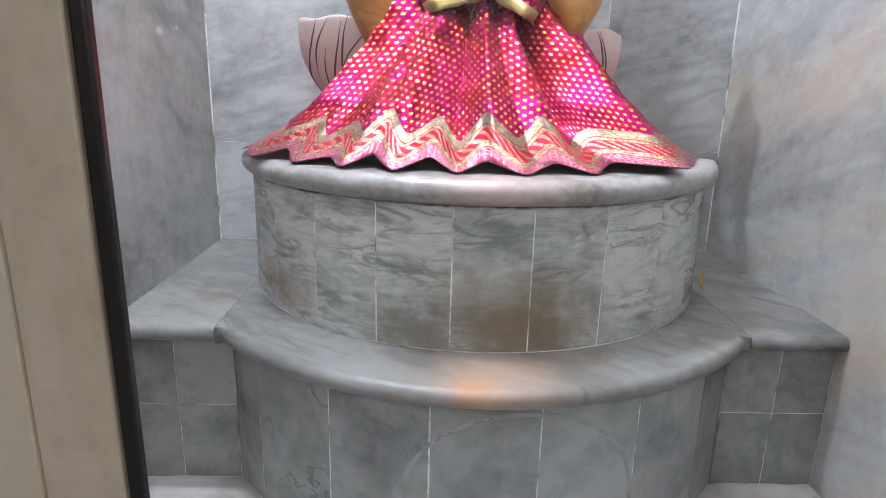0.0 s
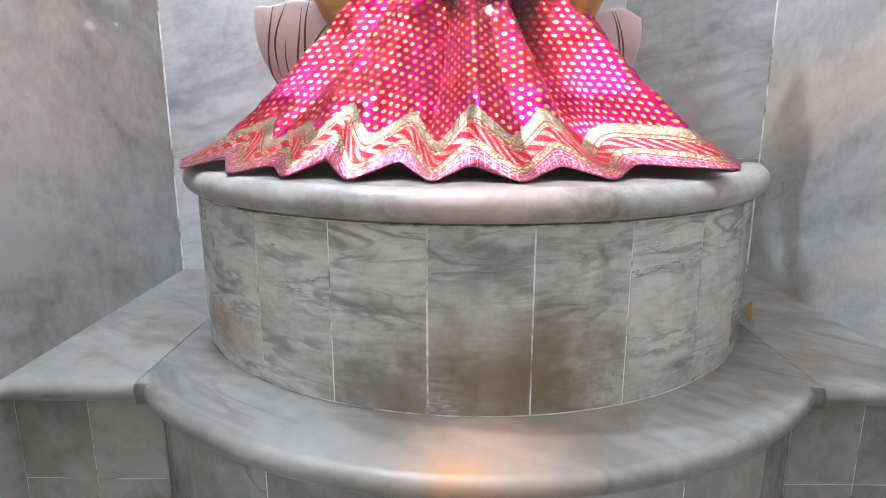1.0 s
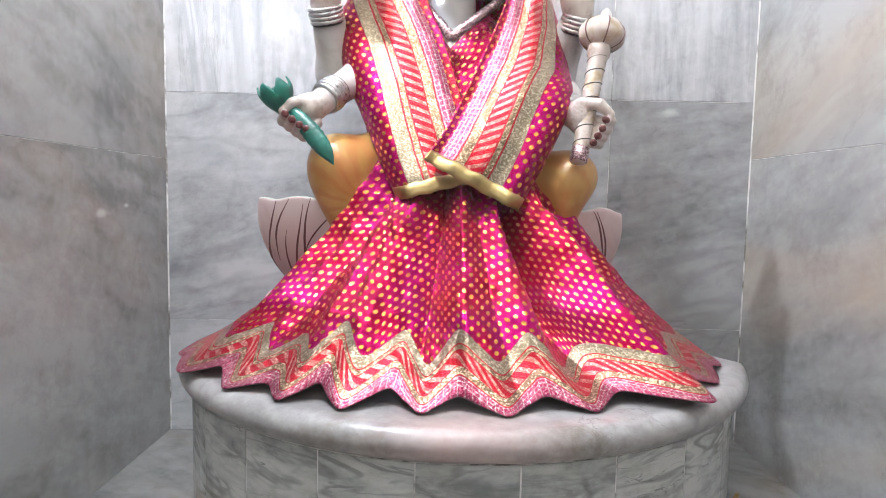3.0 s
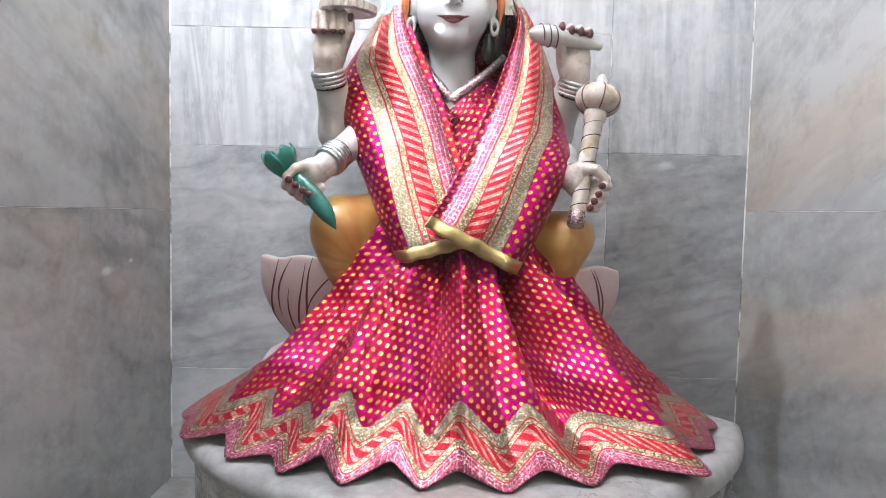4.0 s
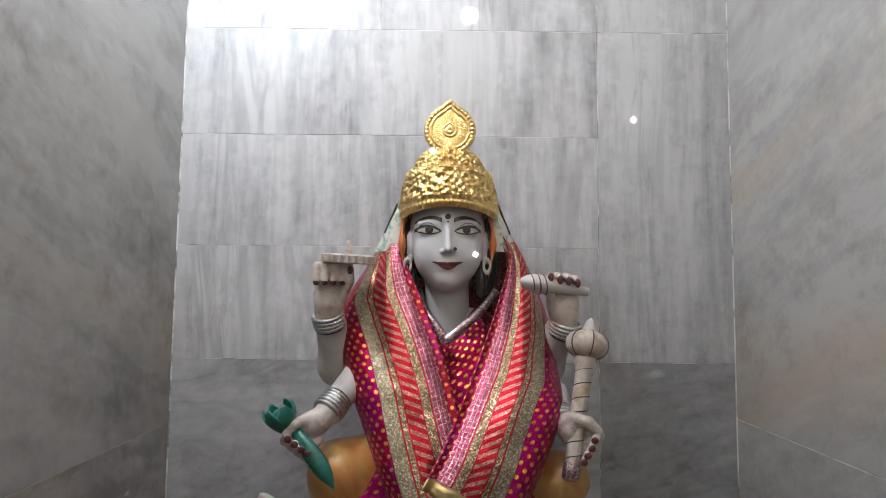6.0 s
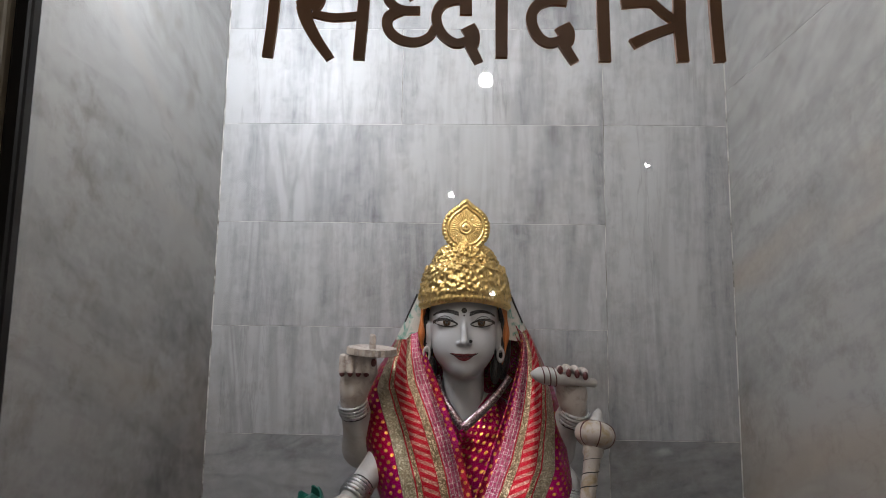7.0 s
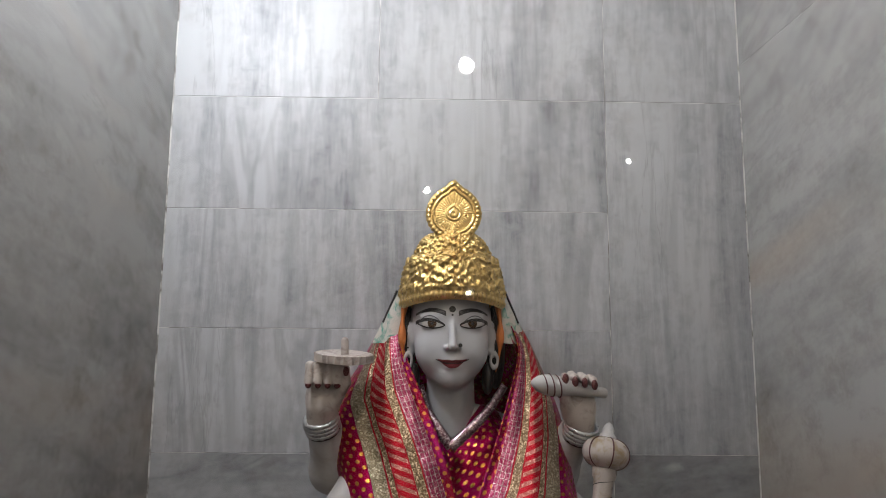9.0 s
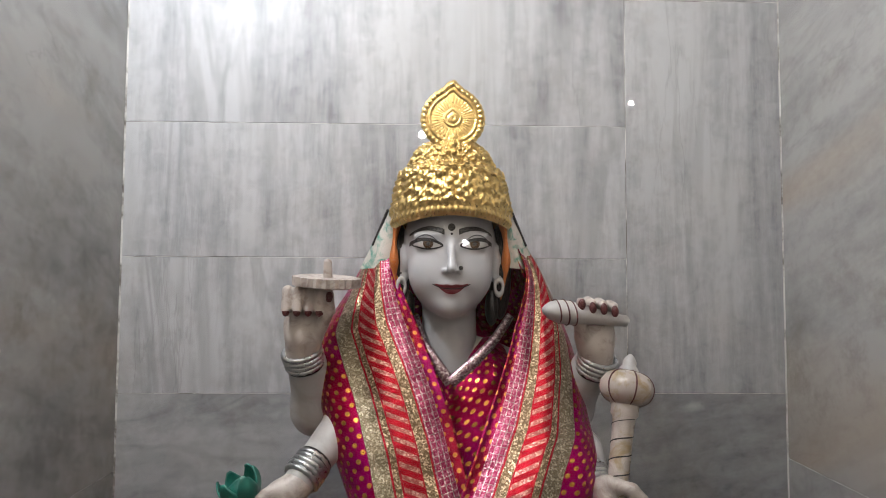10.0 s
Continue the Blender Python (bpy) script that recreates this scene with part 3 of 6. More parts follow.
# ---- cloth and statue materials ----
def brocade():
    """Crimson and magenta shot silk with gold foil dots, and a striped metallic border along the edge (u: metres from the edge, v: along it)."""
    m = Mat("brocade")
    sep = m.node("ShaderNodeSeparateXYZ")
    m.put(sep.inputs[0], m.uv())
    b, l = sep.outputs[0], sep.outputs[1]
    p = m.place()
    # ground cloth: fine cross threads, and a magenta sheen coloured into the base by noise
    thread = m.math("SINE", m.math("MULTIPLY", l, 2400.0))
    shot = m.step(m.noise(p, 9, 3, 0.5), 0.42, 0.62)
    ground = m.mix(shot, (0.25, 0.001, 0.020), (0.27, 0.001, 0.085))
    # dots in a staggered grid
    s = 0.0215
    sep2 = m.node("ShaderNodeSeparateXYZ")
    m.put(sep2.inputs[0], m.node("ShaderNodeUVMap", uv_map="dots").outputs[0])
    gx, gy = m.math("DIVIDE", sep2.outputs[0], s), m.math("DIVIDE", sep2.outputs[1], s * 0.62)
    row = m.math("FLOOR", gy)
    gx = m.math("ADD", gx, m.math("MULTIPLY", m.math("MODULO", row, 2.0), 0.5))
    fx = m.math("MULTIPLY", m.math("SUBTRACT", m.math("FRACT", gx), 0.5), s)
    fy = m.math("MULTIPLY", m.math("SUBTRACT", m.math("FRACT", gy), 0.5), s * 0.62)
    d = m.math("SQRT", m.math("ADD", m.math("MULTIPLY", fx, fx), m.math("MULTIPLY", fy, fy)))
    dot = m.math("SUBTRACT", 1.0, m.step(d, 0.0042, 0.0049))
    glitter = m.cells(m.vec("SCALE", p, s=1.0), 400.0, out="Color")
    gl = m.node("ShaderNodeSeparateColor")
    m.put(gl.inputs[0], glitter)
    spark = m.math("POWER", gl.outputs[0], 3.0)
    gold = m.mix(spark, (0.15, 0.10, 0.05), (0.78, 0.63, 0.42))
    pale = m.mix(spark, (0.15, 0.125, 0.08), (0.66, 0.60, 0.46))
    # border bands
    red = (0.38, 0.008, 0.022)

    def band(lo, hi):
        return m.math("MULTIPLY", m.step(b, lo - 0.0005, lo + 0.0005), m.math("SUBTRACT", 1.0, m.step(b, hi - 0.0005, hi + 0.0005)))

    def tri(x, period):
        return m.math("ABSOLUTE", m.math("SUBTRACT", m.math("FRACT", m.math("DIVIDE", x, period)), 0.5))

    slant = m.math("ADD", l, m.math("MULTIPLY", b, 0.75))
    stripe = m.step(tri(slant, 0.0215), 0.2, 0.24)
    stripes = m.mix(stripe, m.mix(spark, (0.36, 0.10, 0.085), (0.74, 0.46, 0.36)), (0.40, 0.005, 0.018))
    lines = m.math("MAXIMUM", m.step(tri(b, 0.0092), 0.36, 0.42), m.step(tri(l, 0.0125), 0.42, 0.46))
    sequin = m.mix(lines, m.mix(spark, (0.26, 0.012, 0.065), (0.58, 0.22, 0.30)), m.mix(spark, (0.24, 0.14, 0.15), (0.84, 0.72, 0.68)))
    ribs = m.step(tri(l, 0.0036), 0.1, 0.4)
    ribbed = m.mix(m.math("MULTIPLY", ribs, 0.45), pale, (0.30, 0.24, 0.14))
    core = m.math("SUBTRACT", 1.0, m.step(d, 0.0030, 0.0040))
    c = m.mix(dot, ground, m.mix(core, (0.58, 0.13, 0.06), m.mix(spark, (0.50, 0.23, 0.035), (0.68, 0.40, 0.08))))
    for lo, hi, col in ((0.0, 0.030, sequin), (0.030, 0.033, red), (0.033, 0.051, gold), (0.051, 0.0535, red), (0.0535, 0.086, stripes), (0.086, 0.089, red),
                        (0.089, 0.100, gold), (0.100, 0.1035, red), (0.1035, 0.134, ribbed)):
        c = m.mix(band(lo, hi), c, col)
    trim = m.math("SUBTRACT", 1.0, m.step(b, 0.1335, 0.1345))
    foil = m.math("MAXIMUM", m.math("MULTIPLY", dot, m.math("SUBTRACT", 1.0, trim)), m.math("MULTIPLY", trim, 0.75))
    metal = m.math("ADD", 0.42, m.math("MULTIPLY", foil, 0.38))
    rough = m.math("SUBTRACT", 0.32, m.math("MULTIPLY", m.math("MULTIPLY", dot, m.math("SUBTRACT", 1.0, trim)), 0.12))
    crumple = m.noise(p, 30, 3, 0.5)
    h = m.math("ADD", m.math("MULTIPLY", thread, 0.05), m.math("ADD", m.math("MULTIPLY", crumple, 2.6), m.math("MULTIPLY", m.math("MULTIPLY", trim, gl.outputs[1]), 3.2)))
    m.set(color=c, metal=metal, rough=rough, normal=m.bump(h, 0.55, 0.003), sheen=0.05, sheen_tint=(1.0, 0.1, 0.6), spec=0.45)
    m.put(m.b.inputs["Specular Tint"], m.mix(foil, (1.0, 0.05, 0.62), (1.0, 0.86, 0.6)))
    return m.m


def gold_metal(name="gold_metal", color=(0.80, 0.56, 0.22), rough=0.22):
    m = Mat(name)
    p = m.place()
    n = m.noise(p, 160, 4, 0.6)
    tarnish = m.step(m.noise(p, 26, 4, 0.6), 0.5, 0.7)
    m.set(color=m.mix(m.math("MULTIPLY", tarnish, 0.5), color, tuple(x * 0.5 for x in color)), metal=0.95, rough=m.math("ADD", rough, m.math("MULTIPLY", n, 0.14)), normal=m.bump(n, 0.25, 0.001))
    return m.m


def painted_stone(name, color, second, scale=18.0, rough=0.34, amount=0.5):
    m = Mat(name)
    p = m.place()
    f = m.step(m.noise(p, scale, 5, 0.6, 0.6), 0.45, 0.68)
    c = m.mix(m.math("MULTIPLY", f, amount), color, second)
    grime = m.step(m.noise(p, 60, 4, 0.6), 0.55, 0.75)
    c = m.mix(m.math("MULTIPLY", grime, 0.18), c, tuple(x * 0.5 for x in color))
    m.set(color=c, rough=m.math("ADD", rough, m.math("MULTIPLY", m.noise(p, 12, 3), 0.14)), coat=0.15, coat_rough=0.2, normal=m.bump(m.noise(p, 90, 4), 0.06, 0.001))
    return m.m


def orange_cloth():
    """Painted orange garment with red-orange sunburst folds."""
    m = Mat("orange_paint")
    p = m.place()
    w = m.node("ShaderNodeTexWave", wave_type="BANDS", bands_direction="DIAGONAL")
    m.put(w.inputs["Vector"], p)
    for k, v in (("Scale", 6.5), ("Distortion", 6.0), ("Detail", 3.0), ("Detail Scale", 1.2)):
        w.inputs[k].default_value = v
    c = m.mix(m.math("MULTIPLY", m.step(w.outputs["Fac"], 0.3, 1.0), 0.38), (0.47, 0.26, 0.07), (0.46, 0.13, 0.035))
    c = m.mix(m.math("MULTIPLY", m.step(m.noise(p, 14, 4), 0.5, 0.7), 0.5), c, (0.66, 0.45, 0.17))
    q = m.node("ShaderNodeSeparateXYZ")
    m.put(q.inputs[0], p)
    turn = m.math("ARCTAN2", m.math("SUBTRACT", q.outputs[2], 1.30), m.math("ADD", q.outputs[0], 0.20))
    ray = m.step(m.math("SINE", m.math("ADD", m.math("MULTIPLY", turn, 17.0), m.math("MULTIPLY", m.noise(p, 25, 3), 5.0))), -0.1, 0.9)
    c = m.mix(m.math("MULTIPLY", ray, 0.38), c, (0.40, 0.12, 0.03))
    m.set(color=c, rough=0.32, coat=0.2, normal=m.bump(w.outputs["Fac"], 0.12, 0.003))
    return m.m


M_CLOTH = brocade()
M_GOLD = gold_metal()
M_GOLD_CLOTH = gold_metal("gold_ribbon", (0.50, 0.38, 0.16), 0.34)
M_STONE = painted_stone("white_stone", (0.50, 0.485, 0.475), (0.38, 0.33, 0.30), 20, 0.34, 0.45)
M_HAND = painted_stone("hand_stone", (0.53, 0.47, 0.43), (0.25, 0.17, 0.14), 44, 0.3, 0.6)
M_FACE = painted_stone("face_stone", (0.50, 0.495, 0.51), (0.44, 0.435, 0.455), 8, 0.26, 0.3)
M_INK = plain("black_paint", (0.018, 0.015, 0.015), 0.4, 0, 80, 0.3)
M_GREYINK = plain("grey_paint", (0.12, 0.12, 0.13), 0.4, 0, 80, 0.3)
M_LIP = plain("lip_red", (0.13, 0.012, 0.018), 0.3, 0, 80, 0.2)
M_NAIL = plain("nail_red", (0.105, 0.024, 0.024), 0.4, 0, 80, 0.3)
M_EYE = plain("eye_white", (0.50, 0.47, 0.45), 0.3, 0, 80, 0.1)
M_IRIS = plain("eye_brown", (0.075, 0.042, 0.024), 0.2, 0, 80, 0.2)
M_SILVER = gold_metal("silver_bangle", (0.60, 0.61, 0.62), 0.22)
M_ORANGE = orange_cloth()
M_GREEN = painted_stone("green_paint", (0.018, 0.17, 0.13), (0.008, 0.07, 0.055), 30, 0.3, 0.8)
M_MACE = painted_stone("mace_paint", (0.50, 0.44, 0.40), (0.30, 0.20, 0.06), 26, 0.2, 0.8)
M_MAROON = plain("maroon_line", (0.10, 0.028, 0.03), 0.5, 0, 60, 0.3)
M_PETAL = painted_stone("petal_pink", (0.60, 0.48, 0.47), (0.50, 0.34, 0.34), 10, 0.36, 0.6)
M_BLUE = plain("blue_paint", (0.02, 0.10, 0.32), 0.4, 0, 60, 0.25)
M_PETAL_LIP = painted_stone("petal_lip", (0.42, 0.46, 0.37), (0.20, 0.36, 0.26), 16, 0.36, 0.7)
M_SCARF_ORANGE = plain("scarf_orange", (0.55, 0.16, 0.03), 0.6, 0, 40, 0.2)
M_SCARF = painted_stone("scarf_print", (0.60, 0.56, 0.51), (0.04, 0.30, 0.22), 42, 0.6, 0.9)
def sequins():
    m = Mat("silver_sequin")
    p = m.place()
    col = m.cells(p, 420.0, out="Color")
    sp = m.node("ShaderNodeSeparateColor")
    m.put(sp.inputs[0], col)
    c = m.mix(m.math("POWER", sp.outputs[0], 2.0), (0.15, 0.06, 0.085), (0.80, 0.68, 0.66))
    m.set(color=c, metal=0.8, rough=0.28, normal=m.bump(sp.outputs[1], 0.8, 0.002))
    return m.m


M_SEQUIN = sequins()


# ---- cloth sheets ----
def spline(rows, t):
    """Catmull-Rom through rows of numbers at t from 0 to 1."""
    rows = np.asarray(rows, dtype=float)
    n = len(rows) - 1
    x = np.clip(np.asarray(t, dtype=float), 0, 1) * n
    i = np.clip(np.floor(x).astype(int), 0, n - 1)
    f = (x - i)[..., None]
    p0, p1, p2, p3 = rows[np.clip(i - 1, 0, n)], rows[i], rows[i + 1], rows[np.clip(i + 2, 0, n)]
    return 0.5 * (2 * p1 + (p2 - p0) * f + (2 * p0 - 5 * p1 + 4 * p2 - p3) * f ** 2 + (3 * p1 - p0 - 3 * p2 + p3) * f ** 3)


def sheet(name, P, UV, material, smooth=True, dots=None):
    """A cloth mesh from a grid of places and its cloth coordinates, with a real thickness."""
    h, w = P.shape[:2]
    idx = np.arange(h * w).reshape(h, w)
    faces = np.stack([idx[:-1, :-1], idx[:-1, 1:], idx[1:, 1:], idx[1:, :-1]], -1).reshape(-1, 4)
    me = mesh_of(name, P.reshape(-1, 3), faces.tolist(), material, smooth)
    layer = me.uv_layers.new(name="cloth")
    loops = np.empty(len(me.loops), dtype=np.int32)
    me.loops.foreach_get("vertex_index", loops)
    layer.data.foreach_set("uv", UV.reshape(-1, 2)[loops].astype(np.float32).ravel())
    if material is M_CLOTH:
        second = me.uv_layers.new(name="dots")
        second.data.foreach_set("uv", (UV if dots is None else dots).reshape(-1, 2)[loops].astype(np.float32).ravel())
    return me


def thicken(ob, t):
    mod = ob.modifiers.new("thickness", "SOLIDIFY")
    mod.thickness, mod.offset = t, 0.0


def fbm(P, scale, seed=0.0):
    flat = P.reshape(-1, 3)
    return np.array([noise.fractal(Vector(p) * scale + Vector((seed, seed, seed)), 1.0, 2.0, 3) for p in flat]).reshape(P.shape[:-1])


# ---- skirt ----
AX, AY = -0.02, 2.21
PEAKS = [-140, -118, -98, -82, -67, -52, -38.5, -28, -13.5, 1, 18.5, 34, 52, 66, 80, 98, 118, 140]


def skirt():
    nt, nv = 520, 90
    th = np.radians(np.linspace(-138, 138, nt))
    v = np.linspace(0, 1, nv)
    T, V = np.meshgrid(th, v)
    # pleats: 1 on each fold that is drawn back and lifted, 0 on each ridge
    peaks = np.radians(PEAKS)
    mids = (peaks[1:] + peaks[:-1]) / 2
    xs = np.sort(np.concatenate([peaks, mids]))
    ys = np.where(np.isin(xs, peaks), 1.0, 0.0)
    h = np.interp(th, xs, ys)
    h = np.convolve(np.pad(h, 2, mode="edge"), np.ones(5) / 5, "valid")
    rng = np.random.default_rng(7)
    h = h * np.interp(th, peaks, 0.62 + 0.5 * rng.random(len(peaks)))
    Hh = np.tile(h, (nv, 1))
    z_rows = [1.43, 1.37, 1.305, 1.25, 1.19, 1.125, 1.06, 1.010]
    r_rows = [0.140, 0.166, 0.203, 0.241, 0.284, 0.334, 0.396, 0.458]
    prof = spline(list(zip(z_rows, r_rows)), V)
    Z, R = prof[..., 0], prof[..., 1]
    grow = np.clip((V - 0.12) / 0.88, 0, 1)
    wide = np.exp(-((np.abs(np.degrees(T)) - 62) / 34) ** 2)
    R = R * (1 + 0.16 * wide * (0.35 + 0.65 * V))
    calm = 1 - 0.48 * np.clip((np.abs(np.degrees(T)) - 46) / 26, 0, 1)
    R = R - Hh * calm * (0.002 + 0.046 * grow ** 5.0)
    Z = Z + Hh * calm * 0.025 * grow ** 4.0
    # the wide fold thrown over on the right-hand side
    over = np.exp(-((np.degrees(T) - 43) / 6.0) ** 2) * grow ** 1.1
    R = R + 0.052 * over
    Z = Z + 0.012 * over
    deep = np.exp(-((np.degrees(T) - 29) / 6.0) ** 2) * np.sin(np.pi * np.clip(V * 1.02, 0, 1)) ** 1.0
    R = R - 0.105 * deep
    deep2 = np.exp(-((np.degrees(T) + 6) / 3.5) ** 2) * np.sin(np.pi * np.clip(V * 1.1, 0, 1))
    R = R - 0.010 * deep2
    wing = np.clip((np.abs(np.degrees(T)) - 40) / 28, 0, 1) * np.clip((125 - np.abs(np.degrees(T))) / 30, 0, 1)
    R = R + np.where(T < 0, 0.036, 0.020) * wing * V ** 5
    # broad flat folds with sharp creases that fan out from the waist
    turns = [-138, -95, -76, -61, -47, -36, -24, -9, 3, 13, 24, 32, 45, 60, 76, 95, 138]
    outs = [0.0, 0.012, -0.014, 0.020, -0.018, 0.016, 0.022, -0.034, 0.026, -0.008, 0.024, -0.022, 0.030, -0.020, 0.014, -0.006, 0.0]
    lean = np.degrees(T) + 7.0 * (1 - V) * np.sin(T * 2.3)
    facet = 1.5 * np.interp(lean, turns, outs) * np.sin(np.pi * np.clip(0.06 + V * 0.92, 0, 1)) ** 0.75
    R = R + facet
    squash = 0.42 + 0.60 * np.clip(V * 1.4, 0, 1) + 0.02 * np.cos(T)
    axis_y = AY - 0.030 * np.clip(1 - V * 1.6, 0, 1)
    P = np.stack([AX + R * np.sin(T) * 0.985, axis_y - R * np.cos(T) * squash, Z], -1)
    crease = fbm(np.stack([T * 3.2, V * 2.0, T * 0], -1), 1.7, 3.0)
    small = fbm(P, 22.0, 5.0)
    lift = (crease * 0.016 + small * 0.005) * (1 - 0.75 * V ** 2)
    P[..., 0] += lift * np.sin(T)
    P[..., 1] -= lift * np.cos(T)
    P[..., 2] += small * 0.004 * (1 - V)
    seg = np.linalg.norm(np.diff(P, axis=0), axis=-1)
    down = np.concatenate([np.zeros((1, nt)), np.cumsum(seg, axis=0)])
    edge = (down[-1:] - down)
    edge = edge * (0.5 + 0.5 * np.median(edge[0]) / np.maximum(edge[0], 1e-4))
    edge = np.maximum(edge * 1.32 - 0.036 * (Hh - 0.4) * calm, 0.0012)
    cum = np.concatenate([[0], np.cumsum(np.linalg.norm(np.diff(P[-1], axis=0), axis=-1))])
    L = 3.0 + np.tile(cum, (nv, 1))
    # the dotted cloth is cut as a flat fan
    slant = 0.20 + np.tile(np.median(down, axis=1)[:, None], (1, nt))
    k = int(nv * 0.55)
    round_ = np.concatenate([[0], np.cumsum(np.linalg.norm(np.diff(P[k], axis=0), axis=-1))])
    turn = np.tile((round_ - round_[nt // 2]) / slant[k, 0], (nv, 1))
    fan = np.stack([4 + slant * np.cos(turn), 4 + slant * np.sin(turn)], -1)
    UV = np.stack([edge, L], -1)
    ob = new("skirt", sheet("skirt", P, UV, M_CLOTH, dots=fan))
    thicken(ob, 0.0018)
    return tagged(ob, "crimson and magenta brocade skirt with gold dots and striped metallic hem", "skirt")


skirt()


# ---- shawl ----
def panel(name, rows, parent, wrinkle, seed, lift):
    """One falling end of the shawl: each row gives the inner edge and the outer edge."""
    n, w = 120, 60
    t, s = np.linspace(0, 1, n), np.linspace(0, 1, w)
    A = spline([r[0] for r in rows], t)
    B = spline([r[1] for r in rows], t)
    wid = np.linalg.norm(B - A, axis=-1)
    S, Tt = np.meshgrid(s, t)
    P = A[:, None] * (1 - S[..., None]) + B[:, None] * S[..., None]
    bow = 4 * S * (1 - S)
    P[..., 1] -= bow * (lift * np.sin(np.pi * np.clip(Tt * 0.9 + 0.1, 0, 1)))[..., ] + 0.010 * np.exp(-((S - 0.0) / 0.05) ** 2)
    P[..., 1] += 0.035 * np.clip((S - 0.82) / 0.18, 0, 1) ** 2
    fold = np.sin(S * 9 + 4 * Tt + seed) * 0.004 + np.sin(S * 21 - 2.0 * Tt + seed * 2) * 0.0018
    P[..., 1] += fold * wrinkle + fbm(P, 11.0, seed) * 0.004 * wrinkle
    along = np.concatenate([[0], np.cumsum(np.linalg.norm(np.diff((A + B) / 2, axis=0), axis=-1))])
    U = np.cumsum(np.concatenate([np.zeros((n, 1)), np.linalg.norm(np.diff(P, axis=1), axis=-1)], 1), 1)
    U = np.where(wid[:, None] < 0.19, U * (0.19 / np.maximum(wid, 0.05))[:, None] ** 0.75, U)
    U = U - 0.021
    UV = np.stack([U, np.tile(along[:, None], (1, w))], -1)
    ob = part(name, sheet(name, P, UV, M_CLOTH), parent=parent)
    thicken(ob, 0.002)
    return P


shawl = tagged(new("shawl"), "crimson dotted brocade shawl with striped gold borders crossed over the chest", "shawl")
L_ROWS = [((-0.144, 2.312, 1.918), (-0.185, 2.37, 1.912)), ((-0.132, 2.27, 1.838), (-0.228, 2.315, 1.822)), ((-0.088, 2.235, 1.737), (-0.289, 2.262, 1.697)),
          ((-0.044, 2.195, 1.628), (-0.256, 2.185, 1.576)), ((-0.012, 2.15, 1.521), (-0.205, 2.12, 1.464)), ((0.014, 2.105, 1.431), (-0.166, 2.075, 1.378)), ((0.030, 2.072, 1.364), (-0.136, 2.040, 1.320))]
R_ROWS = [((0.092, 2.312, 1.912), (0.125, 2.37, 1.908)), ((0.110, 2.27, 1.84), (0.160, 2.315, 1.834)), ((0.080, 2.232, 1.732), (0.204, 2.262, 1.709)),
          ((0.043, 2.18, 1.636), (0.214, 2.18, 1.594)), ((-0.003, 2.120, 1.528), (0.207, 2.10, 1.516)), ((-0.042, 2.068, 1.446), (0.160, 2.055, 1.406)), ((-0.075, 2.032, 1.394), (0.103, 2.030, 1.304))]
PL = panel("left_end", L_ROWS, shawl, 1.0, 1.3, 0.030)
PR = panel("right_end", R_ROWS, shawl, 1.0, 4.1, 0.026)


def ribbon(P, parent):
    """Gold ribbon sewn along the lower edge of a shawl end."""
    row, up = P[-1], P[-9]
    n = len(row)
    d = (up - row) / np.linalg.norm(up - row, axis=-1)[:, None]
    bm = bmesh.new()
    rings = []
    for i in range(n):
        c = Vector(row[i]) + Vector((0, -0.002, 0))
        dv = Vector(d[i])
        ring = []
        for a, o in ((-0.013, 0), (-0.012, -0.0032), (-0.004, -0.0026), (0.001, -0.0040), (0.013, -0.0034), (0.015, 0), (0.012, 0.003), (-0.010, 0.003)):
            wob = 0.0007 * math.sin(i * 1.9) + 0.0011 * math.sin(i * 0.47)
            ring.append(bm.verts.new(c + dv * (a + wob) + Vector((0, o, 0))))
        rings.append(ring)
    for a, b in zip(rings, rings[1:]):
        for k in range(8):
            bm.faces.new((a[k], a[(k + 1) % 8], b[(k + 1) % 8], b[k]))
    bm.faces.new(rings[0])
    bm.faces.new(rings[-1][::-1])
    return part("gold_ribbon", bm, M_GOLD_CLOTH, parent, "gold metallic ribbon edge", smooth=True)


ribbon(PL, shawl)
ribbon(PR, shawl)


def hood():
    """The shawl over the back of the head, from one side of the crown to the other."""
    n, w = 60, 24
    a = np.radians(np.linspace(-118, 118, n))
    s = np.linspace(0, 1, w)
    A, S = np.meshgrid(a, s)
    z = 1.945 - 0.285 * S
    r = 0.105 + 0.075 * np.sin(np.clip(S * 1.25, 0, 1) * math.pi / 2) + 0.075 * np.clip(S - 0.45, 0, 1)
    P = np.stack([-0.03 + r * np.sin(A) * 1.02, 2.335 + r * np.cos(A) * 0.78, z], -1)
    UV = np.stack([0.15 + S * 0.36, (A + 3) * 0.17], -1)
    ob = part("hood", sheet("hood", P, UV, M_CLOTH), parent=shawl)
    thicken(ob, 0.002)


hood()


